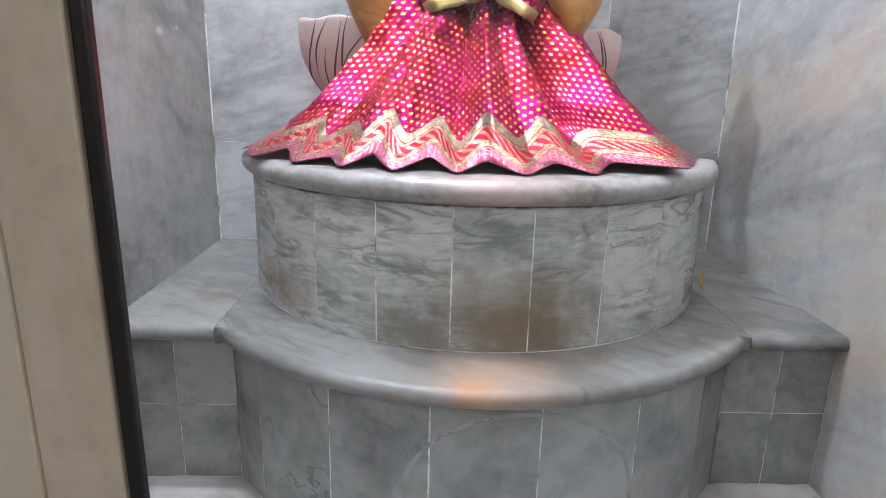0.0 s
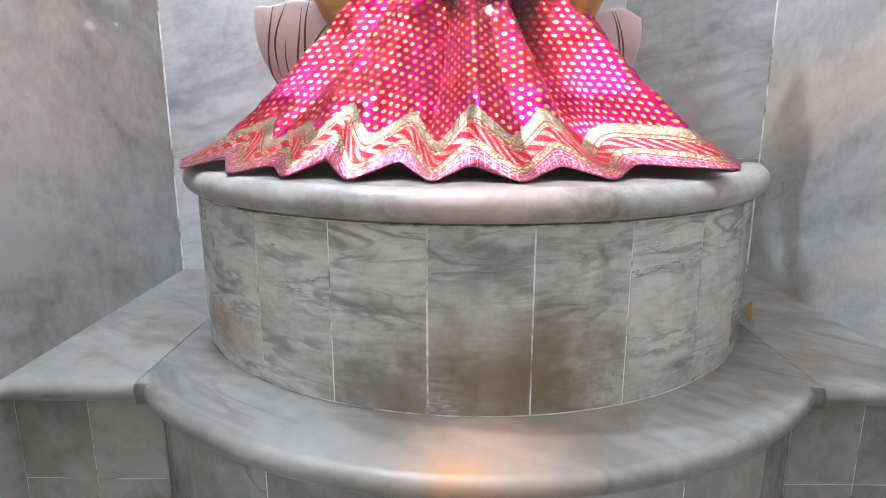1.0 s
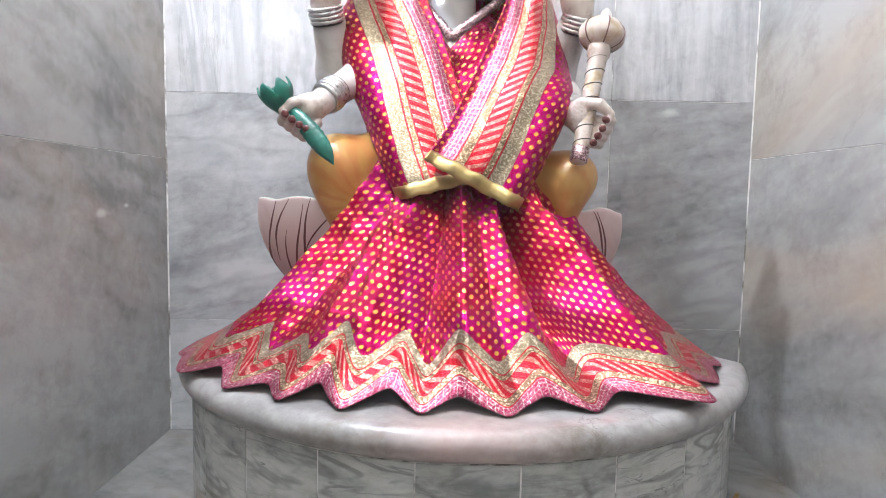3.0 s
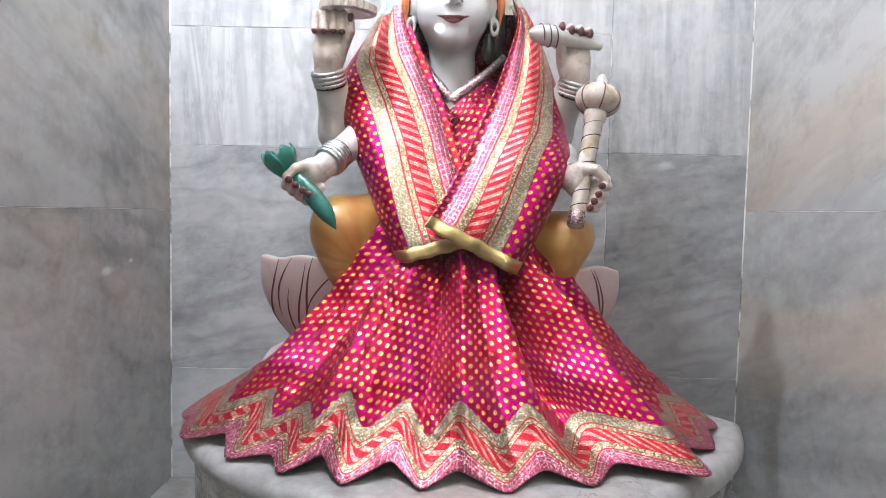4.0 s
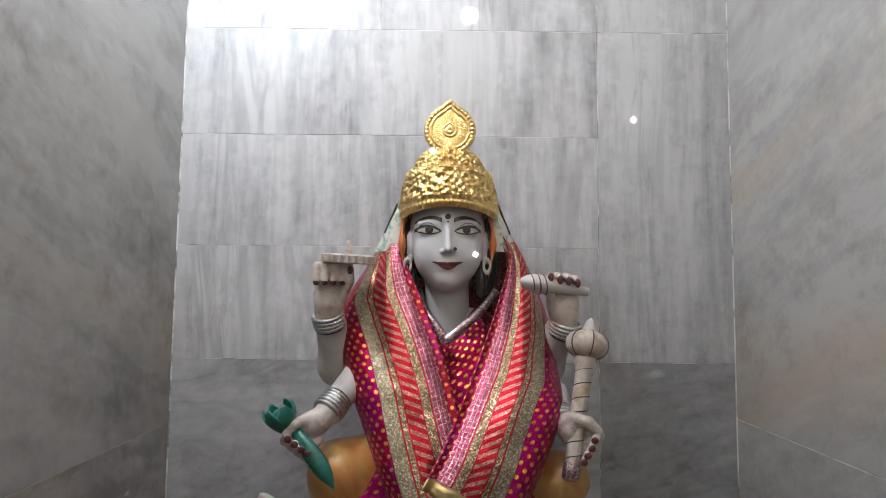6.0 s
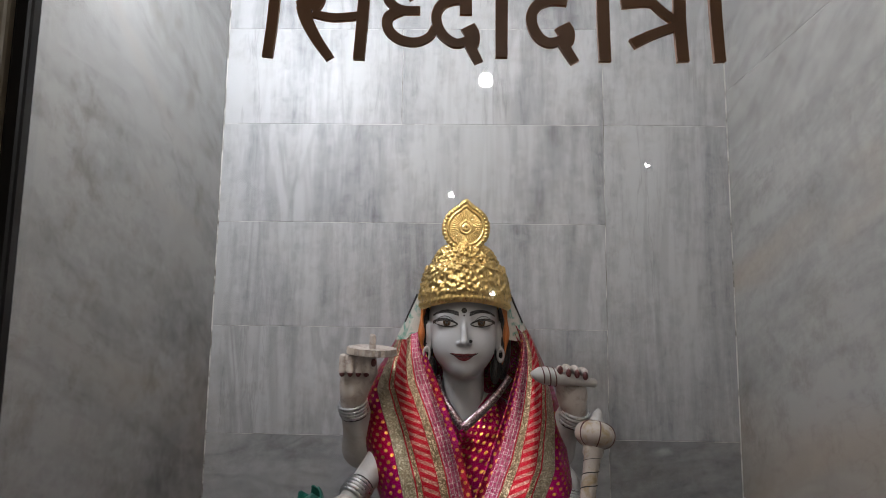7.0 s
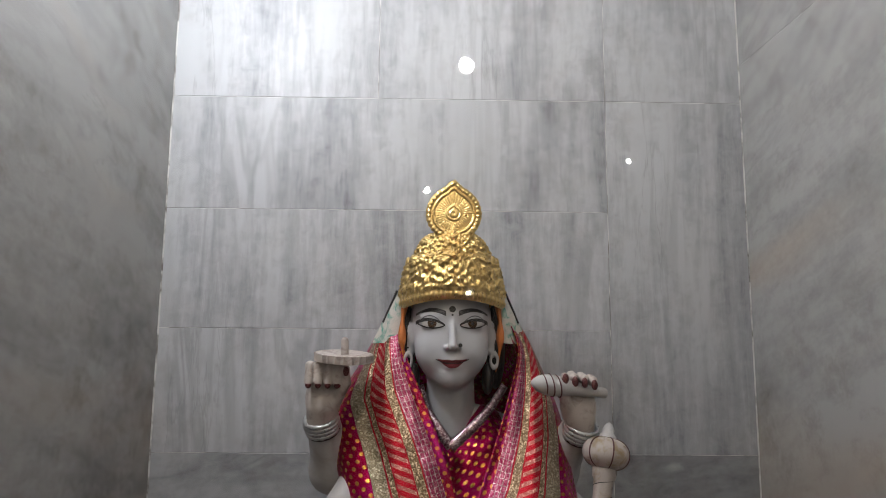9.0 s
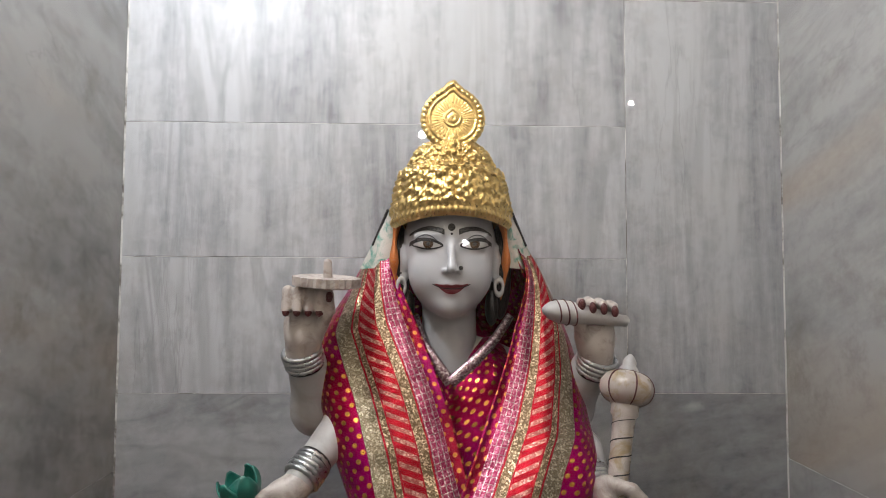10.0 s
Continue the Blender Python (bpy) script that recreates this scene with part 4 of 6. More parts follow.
# ---- blouse ----
def blouse():
    n, w = 50, 80
    z = np.linspace(1.755, 1.30, n)
    a = np.radians(np.linspace(-125, 125, w))
    A, Zg = np.meshgrid(a, z)
    k = np.clip((1.755 - Zg) / 0.455, 0, 1)
    rx = 0.045 + 0.15 * np.sin(np.clip(k * 2.4, 0, 1) * math.pi / 2) - 0.05 * np.clip(k - 0.5, 0, 1)
    ry = 0.042 + 0.075 * np.sin(np.clip(k * 1.6, 0, 1) * math.pi / 2) + 0.06 * np.clip(k - 0.3, 0, 1)
    P = np.stack([-0.033 + rx * np.sin(A), 2.315 - ry * np.cos(A), Zg], -1)
    dip = np.clip(1.0 - np.abs(P[..., 0] + 0.035) / 0.085, 0, 1)
    P[..., 2] -= dip * 0.10 * (1 - k) ** 2 * (np.cos(A) > 0)
    P[..., 1] += fbm(P, 14.0, 9.0) * 0.004
    U = 0.15 + (Zg * 0 + (A + 3) * 0.15)
    UV = np.stack([U, 2.0 - Zg], -1)
    thing = tagged(new("blouse"), "dotted crimson brocade blouse with sequinned V neckline", "blouse")
    ob = part("bodice", sheet("bodice", P, UV, M_CLOTH), parent=thing)
    thicken(ob, 0.002)
    # V collar: two sequinned strips meeting at the breast
    for pts in (((-0.100, 2.285, 1.765), (-0.085, 2.244, 1.722), (-0.060, 2.216, 1.685), (-0.034, 2.203, 1.650)), ((0.085, 2.285, 1.765), (0.048, 2.240, 1.722), (0.008, 2.214, 1.685), (-0.034, 2.2025, 1.650))):
        t = np.linspace(0, 1, 30)
        c = spline(pts, t)
        d = np.gradient(c, axis=0)
        d /= np.linalg.norm(d, axis=-1)[:, None]
        side = np.stack([-d[:, 2], d[:, 1] * 0, d[:, 0]], -1)
        if side[0, 2] < 0:
            side = -side
        rows = np.stack([c + side * o + np.array([0, y, 0]) for o, y in ((-0.010, 0.004), (-0.009, -0.002), (0.0, -0.004), (0.009, -0.002), (0.010, 0.004))], 0)
        UVc = np.stack(np.meshgrid(np.linspace(0.0, 0.028, 5), np.linspace(0, 0.14, 30), indexing="ij"), -1)
        ob = part("collar", sheet("collar", rows, UVc, M_SEQUIN), parent=thing, label="silver-pink sequinned collar strip")
        thicken(ob, 0.002)


blouse()


# ---- statue: signed distances, meshed by surface nets ----
def ell(c, r, mat=0, k=0.0, turn=None):
    return ("e", np.array(c, float), np.array(r, float), mat, k, turn)


def cap(a, b, ra, rb, mat=0, k=0.0):
    return ("c", np.array(a, float), np.array(b, float), (ra, rb), mat, k)


def dist(p, prims):
    """Smooth union of the solids at the points p, and the material of the nearest solid."""
    total, ids, best = None, None, None
    for q in prims:
        if q[0] == "e":
            _, c, r, mat, k, turn = q
            w = p - c
            if turn is not None:
                w = w @ np.array(Euler([radians(x) for x in turn]).to_matrix())
            k0 = np.linalg.norm(w / r, axis=-1)
            k1 = np.linalg.norm(w / (r * r), axis=-1)
            d = k0 * (k0 - 1.0) / np.maximum(k1, 1e-9)
        else:
            _, a, b, (ra, rb), mat, k = q
            ab = b - a
            t = np.clip(((p - a) @ ab) / (ab @ ab), 0, 1)
            d = np.linalg.norm(p - a - t[..., None] * ab, axis=-1) - (ra + (rb - ra) * t)
        if total is None:
            total, ids, best = d, np.full(d.shape, mat), d.copy()
        else:
            closer = d < best
            ids = np.where(closer, mat, ids)
            best = np.minimum(best, d)
            if k > 0:
                h = np.clip(0.5 + 0.5 * (total - d) / k, 0, 1)
                total = total * (1 - h) + d * h - k * h * (1 - h)
            else:
                total = np.minimum(total, d)
    return total, ids


def nets(prims, lo, hi, h):
    lo, hi = np.array(lo, float), np.array(hi, float)
    n = np.ceil((hi - lo) / h).astype(int) + 1
    ax = [lo[i] + h * np.arange(n[i]) for i in range(3)]
    G = np.stack(np.meshgrid(*ax, indexing="ij"), -1)
    D, _ = dist(G, prims)
    inside = D < 0
    c = tuple(s - 1 for s in D.shape)
    corner = [(i, j, k) for i in (0, 1) for j in (0, 1) for k in (0, 1)]

    def at(A, o):
        return A[o[0]:o[0] + c[0], o[1]:o[1] + c[1], o[2]:o[2] + c[2]]

    count = sum(at(inside, o).astype(int) for o in corner)
    active = (count > 0) & (count < 8)
    num = np.zeros((*c, 3))
    cnt = np.zeros(c)
    for a in range(8):
        for b in range(a + 1, 8):
            oa, ob = corner[a], corner[b]
            if sum(abs(x - y) for x, y in zip(oa, ob)) != 1:
                continue
            da, db = at(D, oa), at(D, ob)
            cross = (da < 0) != (db < 0)
            t = np.where(cross, da / np.where(cross, da - db, 1), 0)
            pt = np.array(oa) + t[..., None] * (np.array(ob) - np.array(oa))
            num += np.where(cross[..., None], pt, 0)
            cnt += cross
    idx = -np.ones(c, int)
    idx[active] = np.arange(active.sum())
    cells = np.argwhere(active)
    V = lo + h * (cells + num[active] / cnt[active][:, None])
    F = []
    for axis in range(3):
        u, w = (axis + 1) % 3, (axis + 2) % 3
        sl0, sl1 = [slice(None)] * 3, [slice(None)] * 3
        sl0[axis], sl1[axis] = slice(0, -1), slice(1, None)
        a, b = inside[tuple(sl0)], inside[tuple(sl1)]
        e = np.argwhere(a != b)
        flip = a[tuple(e.T)]
        ok = (e[:, u] > 0) & (e[:, w] > 0) & (e[:, u] < c[u]) & (e[:, w] < c[w]) & (e[:, axis] < c[axis])
        e, flip = e[ok], flip[ok]
        quad = []
        for du, dw in ((-1, -1), (0, -1), (0, 0), (-1, 0)):
            q = e.copy()
            q[:, u] += du
            q[:, w] += dw
            quad.append(idx[tuple(q.T)])
        quad = np.stack(quad, -1)
        quad = np.where(flip[:, None], quad, quad[:, ::-1])
        F.append(quad[(quad >= 0).all(1)])
    F = np.concatenate(F)
    _, ids = dist(V[F].mean(1), prims)
    return V, F, ids


STATUE_MATS = [M_STONE, M_FACE, M_INK, M_LIP, M_NAIL, M_EYE, M_IRIS, M_SILVER, M_ORANGE, M_GREYINK, M_MAROON, M_HAND]
(STONE, FACE, INK, LIP, NAIL, EYEW, IRIS, SILVER, ORANGE, GREYINK, MAROON, HAND) = range(12)
SV, SF, SI = [], [], []


def add(V, F, ids):
    base = sum(len(v) for v in SV)
    SV.append(np.asarray(V, float))
    SF.extend((np.asarray(f) + base).tolist() for f in F)
    SI.extend([ids] * len(F) if isinstance(ids, int) else list(ids))


HX = -0.033
head = [
    ell((HX, 2.305, 1.900), (0.089, 0.108, 0.125), FACE),
    ell((HX, 2.255, 1.826), (0.064, 0.058, 0.060), FACE, 0.035),
    ell((HX, 2.222, 1.786), (0.024, 0.022, 0.020), FACE, 0.025),
    ell((HX - 0.040, 2.236, 1.842), (0.030, 0.026, 0.030), FACE, 0.03),
    ell((HX + 0.040, 2.236, 1.842), (0.030, 0.026, 0.030), FACE, 0.03),
    cap((HX, 2.205, 1.912), (HX, 2.181, 1.858), 0.0048, 0.0082, FACE, 0.006),
    ell((HX, 2.180, 1.8525), (0.0092, 0.011, 0.0088), FACE, 0.004),
    ell((HX - 0.0115, 2.195, 1.849), (0.0062, 0.0095, 0.0058), FACE, 0.0025),
    ell((HX + 0.0115, 2.195, 1.849), (0.0062, 0.0095, 0.0058), FACE, 0.0025),
    ell((HX, 2.204, 1.8235), (0.022, 0.012, 0.006), FACE, 0.010),
    ell((HX, 2.205, 1.8115), (0.018, 0.013, 0.007), FACE, 0.008),
    ell((HX - 0.042, 2.219, 1.897), (0.023, 0.013, 0.011), FACE, 0.012),
    ell((HX + 0.042, 2.219, 1.897), (0.023, 0.013, 0.011), FACE, 0.012),
    cap((HX - 0.062, 2.222, 1.915), (HX - 0.018, 2.207, 1.915), 0.006, 0.006, FACE, 0.014),
    cap((HX + 0.062, 2.222, 1.915), (HX + 0.018, 2.207, 1.915), 0.006, 0.006, FACE, 0.014),
    cap((HX, 2.31, 1.84), (HX, 2.315, 1.66), 0.050, 0.056, FACE, 0.02),
]
for s in (-1, 1):
    head += [ell((HX + s * 0.088, 2.285, 1.868), (0.010, 0.020, 0.034), FACE, 0.008), ell((HX + s * 0.090, 2.278, 1.836), (0.009, 0.010, 0.012), FACE, 0.006)]
    head += [ell((HX + s * 0.100, 2.315, 1.85), (0.022, 0.045, 0.095), INK, 0.004), ell((HX + s * 0.080, 2.280, 1.780), (0.013, 0.022, 0.034), INK, 0.004)]
add(*nets(head, (HX - 0.135, 2.16, 1.66), (HX + 0.135, 2.425, 2.04), 0.0032))


def onto(x, z, skin, lift):
    """Depth of the skin in front of (x, z), less the lift."""
    y = np.full(x.shape, 2.12)
    for _ in range(40):
        d, _ = dist(np.stack([x, y, z], -1), skin)
        y = y + np.clip(d, -0.01, 0.02) * 0.8
    return y - lift


def paint(outline, mat, lift, nu=18, nv=5, skin=head):
    """A thin raised patch of paint that follows the face; outline gives x and z for u in 0..1 and v in -1..1."""
    u, v = np.meshgrid(np.linspace(0, 1, nu), np.linspace(-1, 1, nv))
    x, z = outline(u, v)
    y = onto(x, z, skin, lift)
    V = np.stack([x, y, z], -1).reshape(-1, 3)
    idx = np.arange(nu * nv).reshape(nv, nu)
    F = np.stack([idx[:-1, :-1], idx[:-1, 1:], idx[1:, 1:], idx[1:, :-1]], -1).reshape(-1, 4)
    add(V, F, mat)


def bow(u, a, b, rise):
    return a + (b - a) * u + rise * 4 * u * (1 - u)


for s in (-1, 1):
    ex = HX + s * 0.042

    def almond(u, v, s=s, ex=ex):
        w = np.sin(np.pi * u) ** 0.75
        return ex + s * (-0.025 + 0.055 * u), 1.8940 + 0.004 * u + v * 0.0086 * w + 0.0012 * w

    def iris(u, v, ex=ex):
        a = u * 2 * np.pi
        r = (v + 1) / 2
        return ex + 0.0094 * r * np.cos(a), np.clip(1.8984 + 0.0094 * r * np.sin(a), 1.8896, 1.9056)

    def pupil(u, v, ex=ex):
        a = u * 2 * np.pi
        r = (v + 1) / 2
        return ex + 0.0036 * r * np.cos(a), 1.8980 + 0.0036 * r * np.sin(a)

    def lid(u, v, s=s, ex=ex):
        w = np.sin(np.pi * u) ** 0.75
        return ex + s * (-0.027 + 0.062 * u), 1.8940 + 0.004 * u + 0.0098 * w + v * (0.0021 + 0.0019 * u)

    def under(u, v, s=s, ex=ex):
        w = np.sin(np.pi * u) ** 0.75
        return ex + s * (-0.026 + 0.057 * u), 1.8940 + 0.004 * u - 0.0074 * w + v * 0.0014

    def crease(u, v, s=s, ex=ex):
        w = np.sin(np.pi * u) ** 0.8
        return ex + s * (-0.020 + 0.048 * u), 1.8975 + 0.003 * u + 0.0150 * w + v * 0.0011

    def brow(u, v, s=s):
        return HX + s * (0.013 + 0.064 * u), 1.9165 + 0.011 * np.sin(np.pi * np.clip(u * 0.78 + 0.06, 0, 1)) - 0.006 * u ** 2 + v * (0.0044 * (1 - 0.7 * u) + 0.0010)

    paint(almond, EYEW, 0.0006)
    paint(iris, IRIS, 0.0010, 20, 4)
    paint(pupil, INK, 0.0013, 16, 4)
    paint(lid, INK, 0.0016, 22, 3)
    paint(under, INK, 0.0011, 22, 3)
    paint(crease, GREYINK, 0.0014, 22, 3)
    paint(brow, INK, 0.0017, 24, 4)


def upper_lip(u, v):
    x = HX + (-0.030 + 0.060 * u)
    c = np.abs(u - 0.5) * 2
    top = 1.8205 + 0.0058 * (1 - c ** 1.3) - 0.003 * np.exp(-(c / 0.15) ** 2) + 0.0062 * c ** 3
    bot = 1.8172 + 0.0070 * c ** 2.2
    return x, bot + (top - bot) * (v + 1) / 2


def lower_lip(u, v):
    c = np.abs(u - 0.5) * 2
    x = HX + (-0.026 + 0.052 * u)
    top = 1.8167 + 0.0070 * c ** 2.2
    bot = 1.8074 + 0.0160 * c ** 2
    return x, bot + (top - bot) * (v + 1) / 2


def lip_line(u, v):
    c = np.abs(u - 0.5) * 2
    return HX + (-0.034 + 0.068 * u), 1.8170 + 0.0085 * c ** 2.2 + v * 0.0010


def spot(x0, z0, r):
    return lambda u, v: (x0 + r * (v + 1) / 2 * np.cos(u * 2 * np.pi), z0 + r * (v + 1) / 2 * np.sin(u * 2 * np.pi))


paint(upper_lip, LIP, 0.0007, 24, 5)
paint(lower_lip, LIP, 0.0007, 24, 5)
paint(lip_line, INK, 0.0012, 24, 3)
paint(spot(HX, 1.9275, 0.0068), INK, 0.0014, 20, 4)
paint(spot(HX, 1.9155, 0.0022), INK, 0.0012, 14, 3)
paint(spot(HX + 0.0165, 1.854, 0.0042), INK, 0.003, 14, 4)


def torus(c, axis, R, r, mat, squash=1.0, n=28, m=8, twist=0):
    q = Vector(axis).normalized().to_track_quat("Z", "Y").to_matrix()
    V = []
    for i in range(n):
        a = 2 * math.pi * i / n
        for j in range(m):
            b = 2 * math.pi * j / m
            rr = r * (1 + 0.22 * math.sin(a * twist + b)) if twist else r
            w = Vector(((R + rr * math.cos(b)) * math.cos(a), (R + rr * math.cos(b)) * math.sin(a) * squash, rr * math.sin(b)))
            V.append(Vector(c) + q @ w)
    F = [(i * m + j, ((i + 1) % n) * m + j, ((i + 1) % n) * m + (j + 1) % m, i * m + (j + 1) % m) for i in range(n) for j in range(m)]
    add([tuple(v) for v in V], F, mat)


# ear drops
for s in (-1, 1):
    torus((HX + s * 0.092, 2.258, 1.820), (0, 1, 0.1), 0.0075, 0.0030, STONE, 1.9)

# body and legs
body = [
    ell((HX, 2.33, 1.58), (0.125, 0.075, 0.16), STONE),
    ell((HX, 2.30, 1.40), (0.14, 0.10, 0.14), STONE, 0.05),
    cap((HX - 0.08, 2.32, 1.66), (-0.23, 2.32, 1.62), 0.05, 0.045, STONE, 0.04),
    cap((HX + 0.08, 2.32, 1.66), (0.19, 2.32, 1.62), 0.05, 0.045, STONE, 0.04),
    ell((HX, 2.22, 1.18), (0.22, 0.18, 0.16), ORANGE, 0.05),
]
add(*nets(body, (-0.36, 2.0, 1.02), (0.32, 2.46, 1.76), 0.008))
knees = [
    ell((-0.262, 2.165, 1.378), (0.060, 0.075, 0.066), ORANGE),
    ell((-0.248, 2.175, 1.325), (0.052, 0.065, 0.075), ORANGE, 0.05),
    ell((-0.215, 2.19, 1.26), (0.045, 0.06, 0.09), ORANGE, 0.05),
    ell((-0.19, 2.20, 1.39), (0.06, 0.06, 0.06), ORANGE, 0.04),
    ell((0.215, 2.185, 1.365), (0.060, 0.07, 0.054), ORANGE),
    ell((0.20, 2.19, 1.31), (0.040, 0.06, 0.075), ORANGE, 0.05),
    ell((0.14, 2.20, 1.36), (0.06, 0.06, 0.055), ORANGE, 0.04),
]
add(*nets(knees, (-0.36, 2.02, 1.12), (0.32, 2.28, 1.48), 0.005))

# raised rear arms
arm_ul = [cap((-0.20, 2.33, 1.63), (-0.281, 2.285, 1.588), 0.045, 0.050, STONE), cap((-0.281, 2.285, 1.590), (-0.297, 2.205, 1.715), 0.046, 0.031, STONE, 0.02)]
arm_ur = [cap((0.15, 2.33, 1.63), (0.195, 2.285, 1.588), 0.044, 0.044, STONE), cap((0.195, 2.285, 1.590), (0.230, 2.205, 1.705), 0.044, 0.030, STONE, 0.02)]
hand_ul = [cap((-0.297, 2.205, 1.700), (-0.293, 2.195, 1.730), 0.029, 0.032, HAND), ell((-0.290, 2.190, 1.755), (0.037, 0.020, 0.038), HAND, 0.015)]
for i, x in enumerate((-0.318, -0.299, -0.280, -0.262)):
    hand_ul += [cap((x + 0.002, 2.185, 1.785), (x + 0.003, 2.165, 1.812), 0.010, 0.010, HAND, 0.004), cap((x + 0.003, 2.163, 1.812), (x + 0.002, 2.157, 1.782), 0.0098, 0.0088, HAND, 0.003),
                ell((x + 0.002, 2.153, 1.776), (0.0062, 0.005, 0.007), NAIL)]
hand_ul += [cap((-0.262, 2.180, 1.745), (-0.244, 2.162, 1.780), 0.011, 0.010, HAND, 0.006), cap((-0.244, 2.162, 1.780), (-0.243, 2.156, 1.806), 0.010, 0.008, HAND, 0.004), ell((-0.242, 2.149, 1.803), (0.006, 0.004, 0.009), NAIL),
            cap((-0.250, 2.185, 1.80), (-0.250, 2.178, 1.862), 0.009, 0.0075, HAND, 0.003)]
hand_ur = [cap((0.229, 2.205, 1.690), (0.224, 2.197, 1.715), 0.029, 0.031, HAND), ell((0.222, 2.192, 1.738), (0.036, 0.021, 0.034), HAND, 0.015),
           cap((0.197, 2.182, 1.735), (0.186, 2.160, 1.770), 0.0125, 0.010, HAND, 0.008), cap((0.186, 2.160, 1.770), (0.188, 2.152, 1.796), 0.010, 0.008, HAND, 0.004), ell((0.188, 2.146, 1.792), (0.0065, 0.005, 0.010), NAIL)]
for i, (x, z) in enumerate(((0.207, 1.800), (0.226, 1.798), (0.245, 1.794))):
    hand_ur += [cap((x, 2.19, 1.755), (x, 2.183, z - 0.006), 0.0105, 0.0095, HAND, 0.004), cap((x, 2.183, z - 0.004), (x + 0.001, 2.160, z - 0.006), 0.0095, 0.0085, HAND, 0.003), ell((x + 0.001, 2.150, z - 0.014), (0.0065, 0.006, 0.010), NAIL)]
# lowered front arms
arm_ll = [cap((-0.19, 2.30, 1.60), (-0.222, 2.235, 1.578), 0.04, 0.036, STONE), cap((-0.222, 2.235, 1.578), (-0.282, 2.125, 1.505), 0.036, 0.026, STONE, 0.015)]
arm_lr = [cap((0.14, 2.30, 1.60), (0.20, 2.20, 1.53), 0.04, 0.036, STONE), cap((0.20, 2.20, 1.53), (0.212, 2.135, 1.490), 0.034, 0.026, STONE, 0.015)]
hand_ll = [ell((-0.308, 2.108, 1.484), (0.036, 0.020, 0.026), HAND, 0.0, (0, -28, 0)), cap((-0.285, 2.12, 1.500), (-0.300, 2.112, 1.488), 0.025, 0.024, HAND, 0.012),
           cap((-0.312, 2.10, 1.500), (-0.338, 2.078, 1.490), 0.012, 0.010, HAND, 0.008), cap((-0.338, 2.078, 1.490), (-0.350, 2.070, 1.474), 0.010, 0.008, HAND, 0.004)]
for i, (x, z) in enumerate(((-0.350, 1.462), (-0.337, 1.452), (-0.323, 1.442), (-0.310, 1.434))):
    hand_ll += [cap((x + 0.018, 2.105, z + 0.022), (x - 0.004, 2.088, z - 0.004), 0.0105, 0.0105, HAND, 0.005), cap((x - 0.004, 2.086, z - 0.004), (x + 0.006, 2.064, z + 0.004), 0.0105, 0.0085, HAND, 0.003),
                ell((x + 0.008, 2.056, z + 0.006), (0.0075, 0.004, 0.0075), NAIL)]
hand_lr = [ell((0.222, 2.118, 1.478), (0.022, 0.026, 0.034), HAND), cap((0.212, 2.135, 1.488), (0.218, 2.126, 1.484), 0.026, 0.026, HAND, 0.012),
           cap((0.222, 2.108, 1.505), (0.252, 2.088, 1.500), 0.012, 0.011, HAND, 0.008), cap((0.252, 2.088, 1.500), (0.272, 2.086, 1.482), 0.011, 0.009, HAND, 0.004)]
for i, (x, z) in enumerate(((0.268, 1.470), (0.262, 1.454), (0.254, 1.440), (0.246, 1.427))):
    hand_lr += [cap((x - 0.02, 2.118, z + 0.006), (x + 0.008, 2.098, z), 0.010, 0.0105, HAND, 0.004), cap((x + 0.008, 2.096, z), (x - 0.006, 2.074, z - 0.002), 0.0105, 0.0088, HAND, 0.003), ell((x - 0.009, 2.066, z - 0.001), (0.0075, 0.004, 0.0070), NAIL)]


def auto(prims, h):
    lo, hi = np.full(3, 9.0), np.full(3, -9.0)
    for q in prims:
        pts = [(q[1], q[2].max())] if q[0] == "e" else [(q[1], max(q[3])), (q[2], max(q[3]))]
        for c, r in pts:
            lo, hi = np.minimum(lo, c - r), np.maximum(hi, c + r)
    add(*nets(prims, lo - 3 * h, hi + 3 * h, h))


for limb in (arm_ul, arm_ur, arm_ll, arm_lr):
    auto(limb, 0.005)
for limb in (hand_ul, hand_ur, hand_ll, hand_lr):
    auto(limb, 0.0022)

# bangles; the black rings between them put the gaps' shade into colour
for c, ax, R, n in (((-0.296, 2.209, 1.694), (-0.15, -0.5, 1), 0.033, 4), ((0.229, 2.209, 1.684), (0.2, -0.5, 1), 0.033, 4), ((-0.272, 2.140, 1.518), (-0.62, -0.95, -0.8), 0.030, 5), ((0.208, 2.150, 1.499), (0.1, -0.8, -0.5), 0.029, 4)):
    axis = Vector(ax).normalized()
    for k in range(n):
        torus(Vector(c) + axis * (0.0085 * (k - n / 2)), axis, R - 0.0035, 0.0042, INK, 1.0, 32, 6)
        torus(Vector(c) + axis * (0.0085 * (k - (n - 1) / 2)), axis, R - 0.001 * abs(k - n / 2), 0.0046, SILVER, 1.0, 32, 8, 14 if k in (0, n - 1) else 0)

statue = new("statue", mesh_of("statue", np.concatenate(SV), SF, STATUE_MATS, True, SI))
tagged(statue, "seated four-armed white marble statue with painted face on lotus seat", "statue")


